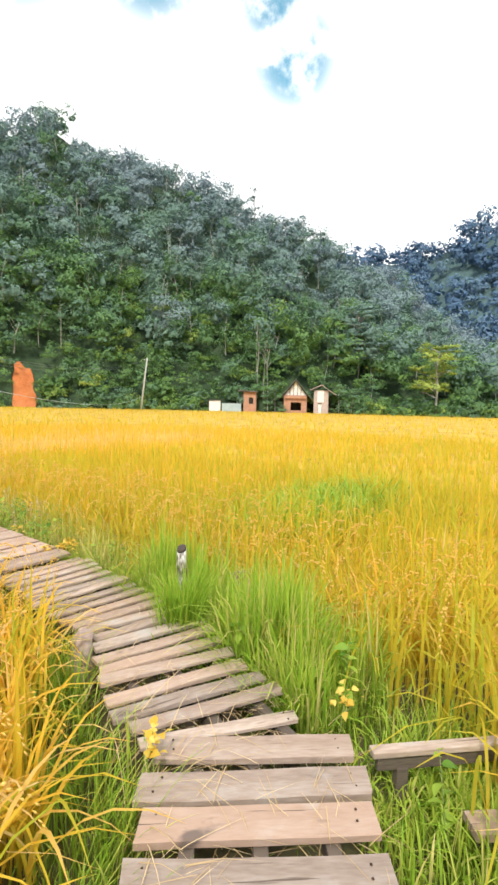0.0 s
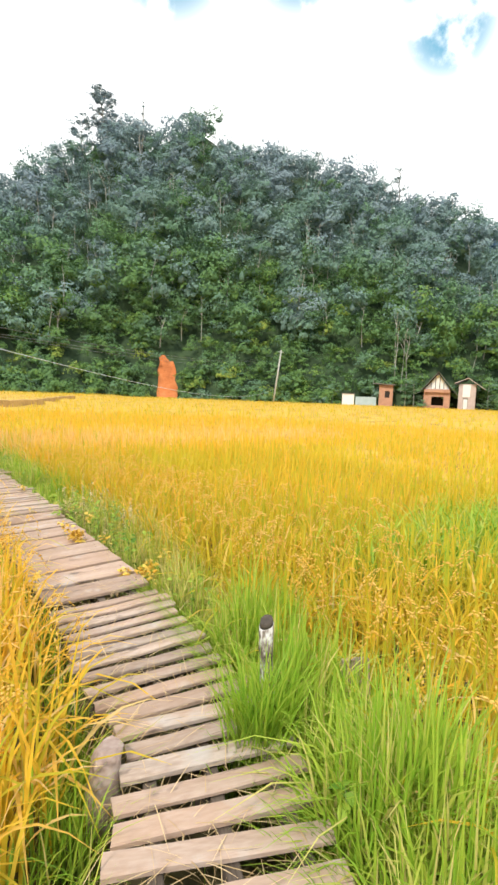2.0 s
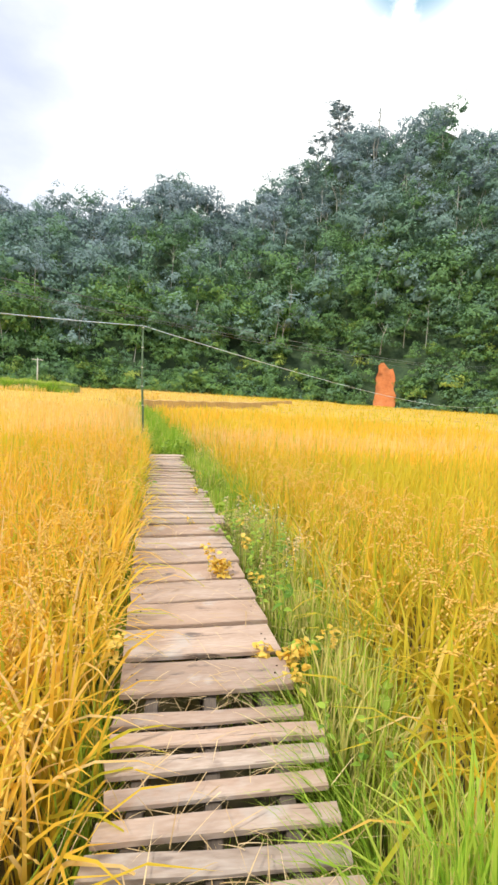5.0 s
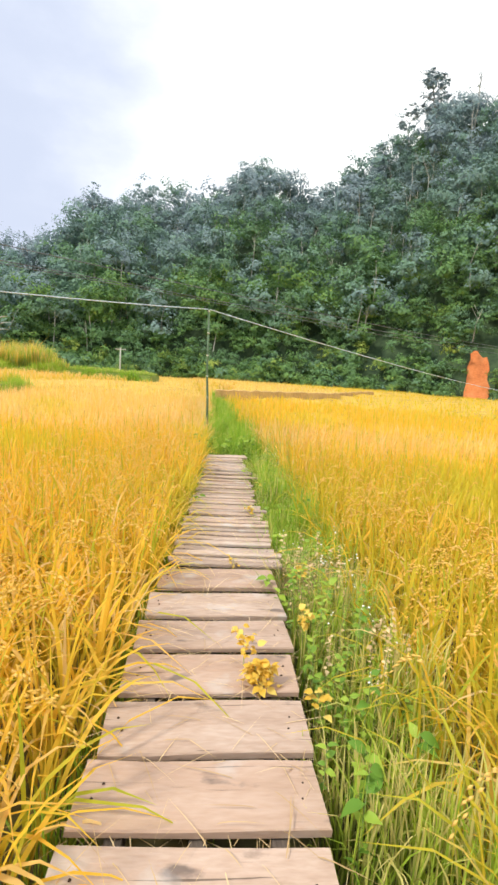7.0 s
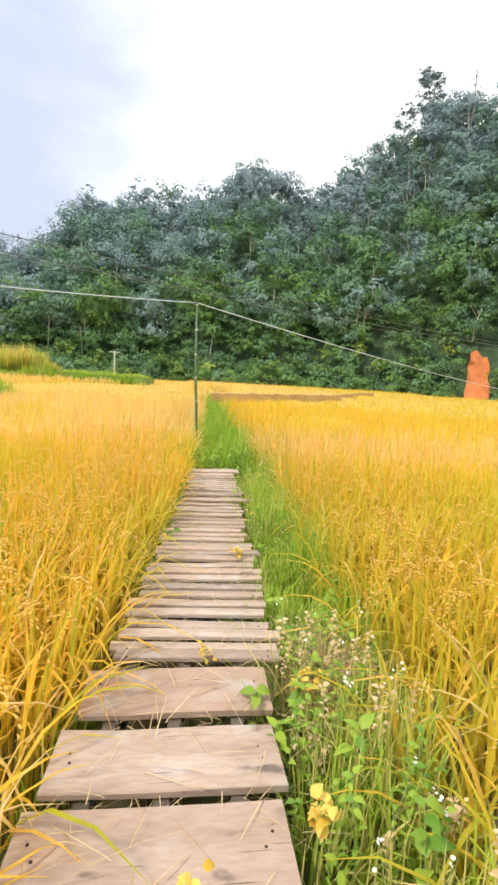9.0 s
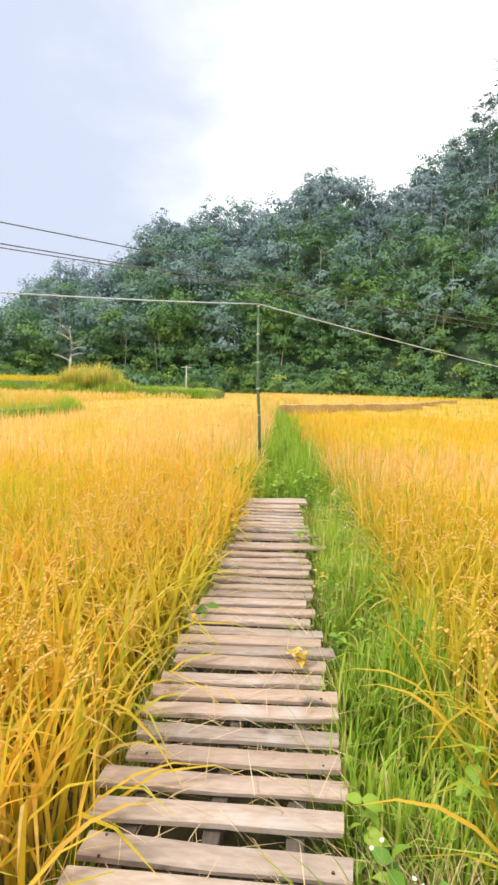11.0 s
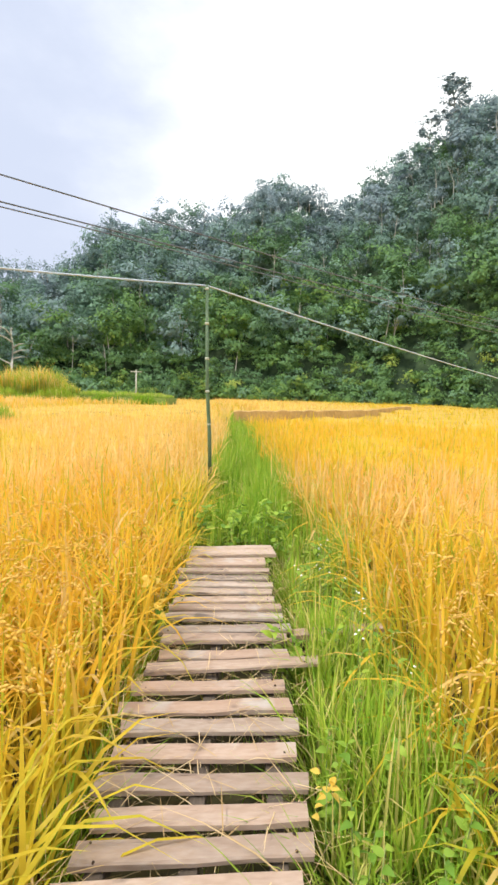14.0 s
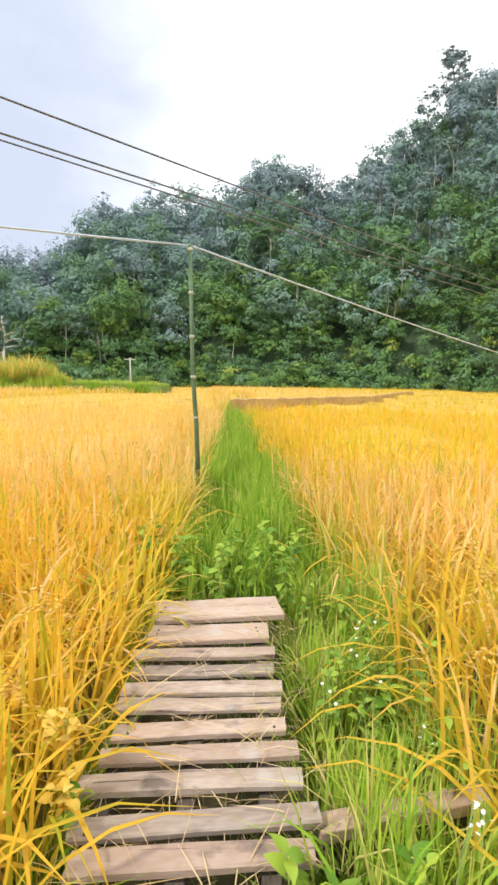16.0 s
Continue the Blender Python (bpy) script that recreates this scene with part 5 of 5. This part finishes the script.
def plant(name, x, y, z0, top, leaves, meshes, label, category="plant", size=1.0, group=""):
    """A weed: a leaning stem from the ground with leaves up its length."""
    ob = tagged(empty(name, (x, y, z0)), label, category, group)
    r = plant_rng
    lx, ly = r.uniform(-0.08, 0.08), r.uniform(-0.08, 0.08)
    h = top - z0
    part("stem", tube_bm([(0, 0, 0), (lx * 0.4, ly * 0.4, h * 0.5), (lx, ly, h)], [0.004, 0.003, 0.0015], 5), M_STEM, ob)
    for k in range(leaves):
        u = 1 - (0.2 if meshes is YELLOW else 0.3 if len(meshes) == 3 and meshes is not SMALL else 0.62) * (k / max(leaves - 1, 1)) ** 1.3
        m = new("leaf", meshes[r.randrange(len(meshes))])
        m.parent = ob
        s = size * r.uniform(0.65, 1.25)
        px, py = (lx * u * u, ly * u * u)
        if meshes is YELLOW:
            px, py = px + r.gauss(0, 0.026), py + r.gauss(0, 0.026)
        m.matrix_basis = pose(px, py, h * u - 0.002, r.uniform(-35, 35), r.uniform(-35, 30), k * 137.5 + r.uniform(-30, 30)) @ Matrix.Diagonal((s, s, s, 1))
    return ob


for x, y, top, n, size in ((0.38, -4.63, 0.12, 26, 1.0), (0.44, -4.69, 0.09, 24, 1.0), (0.36, -4.52, 0.17, 12, 1.0), (0.66, -4.76, 0.05, 7, 0.9), (0.73, -4.18, 0.16, 12, 1.0), (0.46, -3.17, 0.07, 7, 0.8), (0.82, -3.45, 0.14, 8, 0.9), (0.34, -5.88, 0.05, 12, 1.0), (0.48, -5.90, 0.07, 18, 1.0), (0.58, -5.86, 0.10, 12, 1.0),
                            (0.50, -6.12, 0.12, 10, 1.0), (0.66, -6.02, 0.20, 9, 0.95), (-1.27, -9.03, 0.14, 10, 1.1), (-0.60, -9.62, 0.26, 8, 0.9), (0.76, -1.66, 0.10, 9, 0.9), (0.25, 0.82, 0.24, 12, 0.9), (0.22, 0.70, 0.12, 12, 0.9), (-0.47, -5.84, 0.20, 12, 1.0), (0.15, -1.22, 0.12, 5, 0.9), (0.96, -0.74, 0.14, 6, 0.8)):
    plant("yellow_weed", x, y, GROUND, top, round(n * 2.4), YELLOW, "weed with clustered bright yellow leaves at the edge of the boards", "plant", size * 0.78, "yellow weeds")
for k in range(175):
    y = plant_rng.uniform(-9.6, 2.3) if k < 64 else plant_rng.uniform(-1.6, 2.3) if k < 115 else plant_rng.uniform(-4.8, -2.9)
    i = int(np.clip(np.searchsorted(DENSE[:, 1], y), 0, len(DENSE) - 1))
    o = plant_rng.uniform(0.46, 1.0)
    plant("weed", DENSE[i, 0] + DENSE_WAY[i, 1] * o, DENSE[i, 1] - DENSE_WAY[i, 0] * o, GROUND, plant_rng.uniform(-0.08, 0.22), plant_rng.randrange(9, 16), GREEN if k % 3 == 0 and k < 64 else SMALL, "leafy green weed in the grass beside the boards", "plant", 0.85, "weeds")
for x, y, top, n in ((0.95, 0.42, 0.10, 16), (1.08, 0.30, 0.06, 14), (1.22, 0.36, 0.08, 14), (0.26, 0.66, 0.05, 12), (0.88, -3.0, 0.05, 14), (0.94, -2.8, 0.02, 12), (0.15, -1.2, 0.06, 8), (0.62, -3.5, 0.06, 12), (0.7, -3.7, 0.06, 12)):
    plant("broad_weed", x, y, GROUND, top, n, GREEN, "broad-leaved light green weed growing up beside the boards", "plant", 0.78, "weeds")

for k in range(30):
    plant("weed", plant_rng.uniform(0.25, 1.25), plant_rng.uniform(2.33, 3.2), GROUND, plant_rng.uniform(-0.1, 0.32), 18, GREEN, "bushy dark green weed at the end of the boards", "plant", 0.85, "weeds")

# pale seed heads among the grass
CREAM = [leaf_mesh("seed_head", 0.028, 0.018, M_STRAW, t) for t in (0.35, 0.6, 0.85)]
for k in range(30):
    plant("seeding_weed", plant_rng.uniform(0.72, 1.22), plant_rng.uniform(-4.9, -3.0), GROUND, plant_rng.uniform(0.02, 0.38), 16, CREAM, "dry weed with pale cream seed heads in the grass", "plant", 1.0, "seeding weeds")

# white blossoms
pm = bmesh.new()
for k in range(6):
    a = k * math.pi / 3
    d, s = Vector((math.cos(a), math.sin(a), 0.25)), Vector((-math.sin(a), math.cos(a), 0))
    c = [pm.verts.new(p) for p in (Vector((0, 0, 0)), d * 0.0045 - s * 0.0025, d * 0.007, d * 0.0045 + s * 0.0025)]
    pm.faces.new(c)
BLOSSOM = bpy.data.meshes.new("blossom")
pm.to_mesh(BLOSSOM)
pm.free()
BLOSSOM.materials.append(M_WHITE_PETAL)
for k in range(36):
    x, y = ((plant_rng.uniform(0.75, 1.2), plant_rng.uniform(-4.8, -2.9)) if k < 24 else (plant_rng.uniform(1.1, 1.5), plant_rng.uniform(-0.2, 1.4)))
    top = plant_rng.uniform(0.1, 0.42)
    ob = tagged(empty("white_flower", (x, y, GROUND)), "small white wild flower on a thin stem", "flower", "white flowers")
    tip = (plant_rng.uniform(-0.1, 0.1), plant_rng.uniform(-0.1, 0.1), top - GROUND)
    part("stem", tube_bm([(0, 0, 0), (tip[0] * 0.3, tip[1] * 0.3, tip[2] * 0.6), tip], [0.0025, 0.002, 0.001], 4), M_STEM, ob)
    for j in range(plant_rng.randrange(2, 5)):
        b = new("blossom", BLOSSOM)
        b.parent = ob
        b.matrix_basis = pose(tip[0] + plant_rng.uniform(-0.03, 0.03) * (j > 0), tip[1] + plant_rng.uniform(-0.03, 0.03) * (j > 0), tip[2] - 0.02 * j, plant_rng.uniform(-40, 40), plant_rng.uniform(-40, 40), 0)

# straw on and under the boards
straw = Heap()
n = 4200
i = rng.integers(0, np.searchsorted(DENSE[:, 1], 2.2), n)
off = rng.uniform(-0.44, 0.44, n)
xy = DENSE[i] + np.stack([DENSE_WAY[i, 1], -DENSE_WAY[i, 0]], 1) * off[:, None] + rng.normal(0, 0.04, (n, 2))
deep = rng.random(n) < 0.75
straw.add(*ribbons(np.c_[xy, np.where(deep, rng.uniform(-0.10, -0.02, n), 0.010)], np.where(deep, rng.uniform(0.0, 0.06, n), rng.uniform(0.004, 0.03, n)), rng.uniform(0.003, 0.006, n), rng.uniform(0.08, 0.30, n), rng.uniform(0.3, 0.9, n), 4, None, rng.random(n)))
n = 1300
xy = rng.normal((1.06, -3.08), (0.11, 0.12), (n, 2))
h = rng.uniform(0.25, 0.62, n)
straw.add(*ribbons(np.c_[xy, np.full(n, GROUND)], h, np.full(n, 0.004), h * rng.uniform(0.3, 0.9, n), rng.uniform(0.2, 0.5, n), 4, None, rng.random(n)))
n = 420
side = rng.random(n) < 0.7
i = rng.integers(0, np.searchsorted(DENSE[:, 1], 2.2), n)
nrm = np.stack([DENSE_WAY[i, 1], -DENSE_WAY[i, 0]], 1)
sgn = np.where(side, -1.0, 1.0)
xy = DENSE[i] + nrm * (sgn * rng.uniform(0.45, 0.6, n))[:, None]
turn = np.arctan2(-nrm[:, 1] * sgn, -nrm[:, 0] * sgn) + rng.normal(0, 0.7, n)
h = rng.uniform(0.45, 0.75, n)
straw.add(*ribbons(np.c_[xy, np.full(n, GROUND)], h, rng.uniform(0.005, 0.010, n), h * rng.uniform(0.5, 0.95, n), rng.uniform(0.25, 0.5, n), 6, turn, rng.uniform(0.4, 1, n)))
tagged(straw.make("straw", M_STRAW), "dry straw lying on and hanging over the boards", "straw", kind="stuff")

# stump and cut block beside the boards
bm = tube_bm([(0, 0, GROUND), (0.01, 0.0, -0.1), (0.02, 0.01, 0.02), (0.03, 0.015, 0.08)], [0.065, 0.058, 0.05, 0.036], 12)
for v in bm.verts:
    v.co += noise.noise_vector(v.co * 14) * 0.03
stump = part("stump", bm, M_STUMP)
stump.matrix_basis = pose(-0.80, -7.90, 0) @ Matrix.Diagonal((1.35, 1.35, 1.0, 1))
tagged(stump, "gnarled pinkish-grey stump against the side of the boards", "stump")
block = part("cut_board", box_bm((0.16, 0.045, 0.24), (0, 0, 0), 0.006), M_WOOD)
block.matrix_basis = pose(0.53, -8.28, 0.10, -14, 0, -28)
part("leg", box_bm((0.05, 0.05, 0.48), (0, 0.045, -0.25)), M_BEAM, block)
tagged(block, "short weathered board on a stake in the grass", "board")
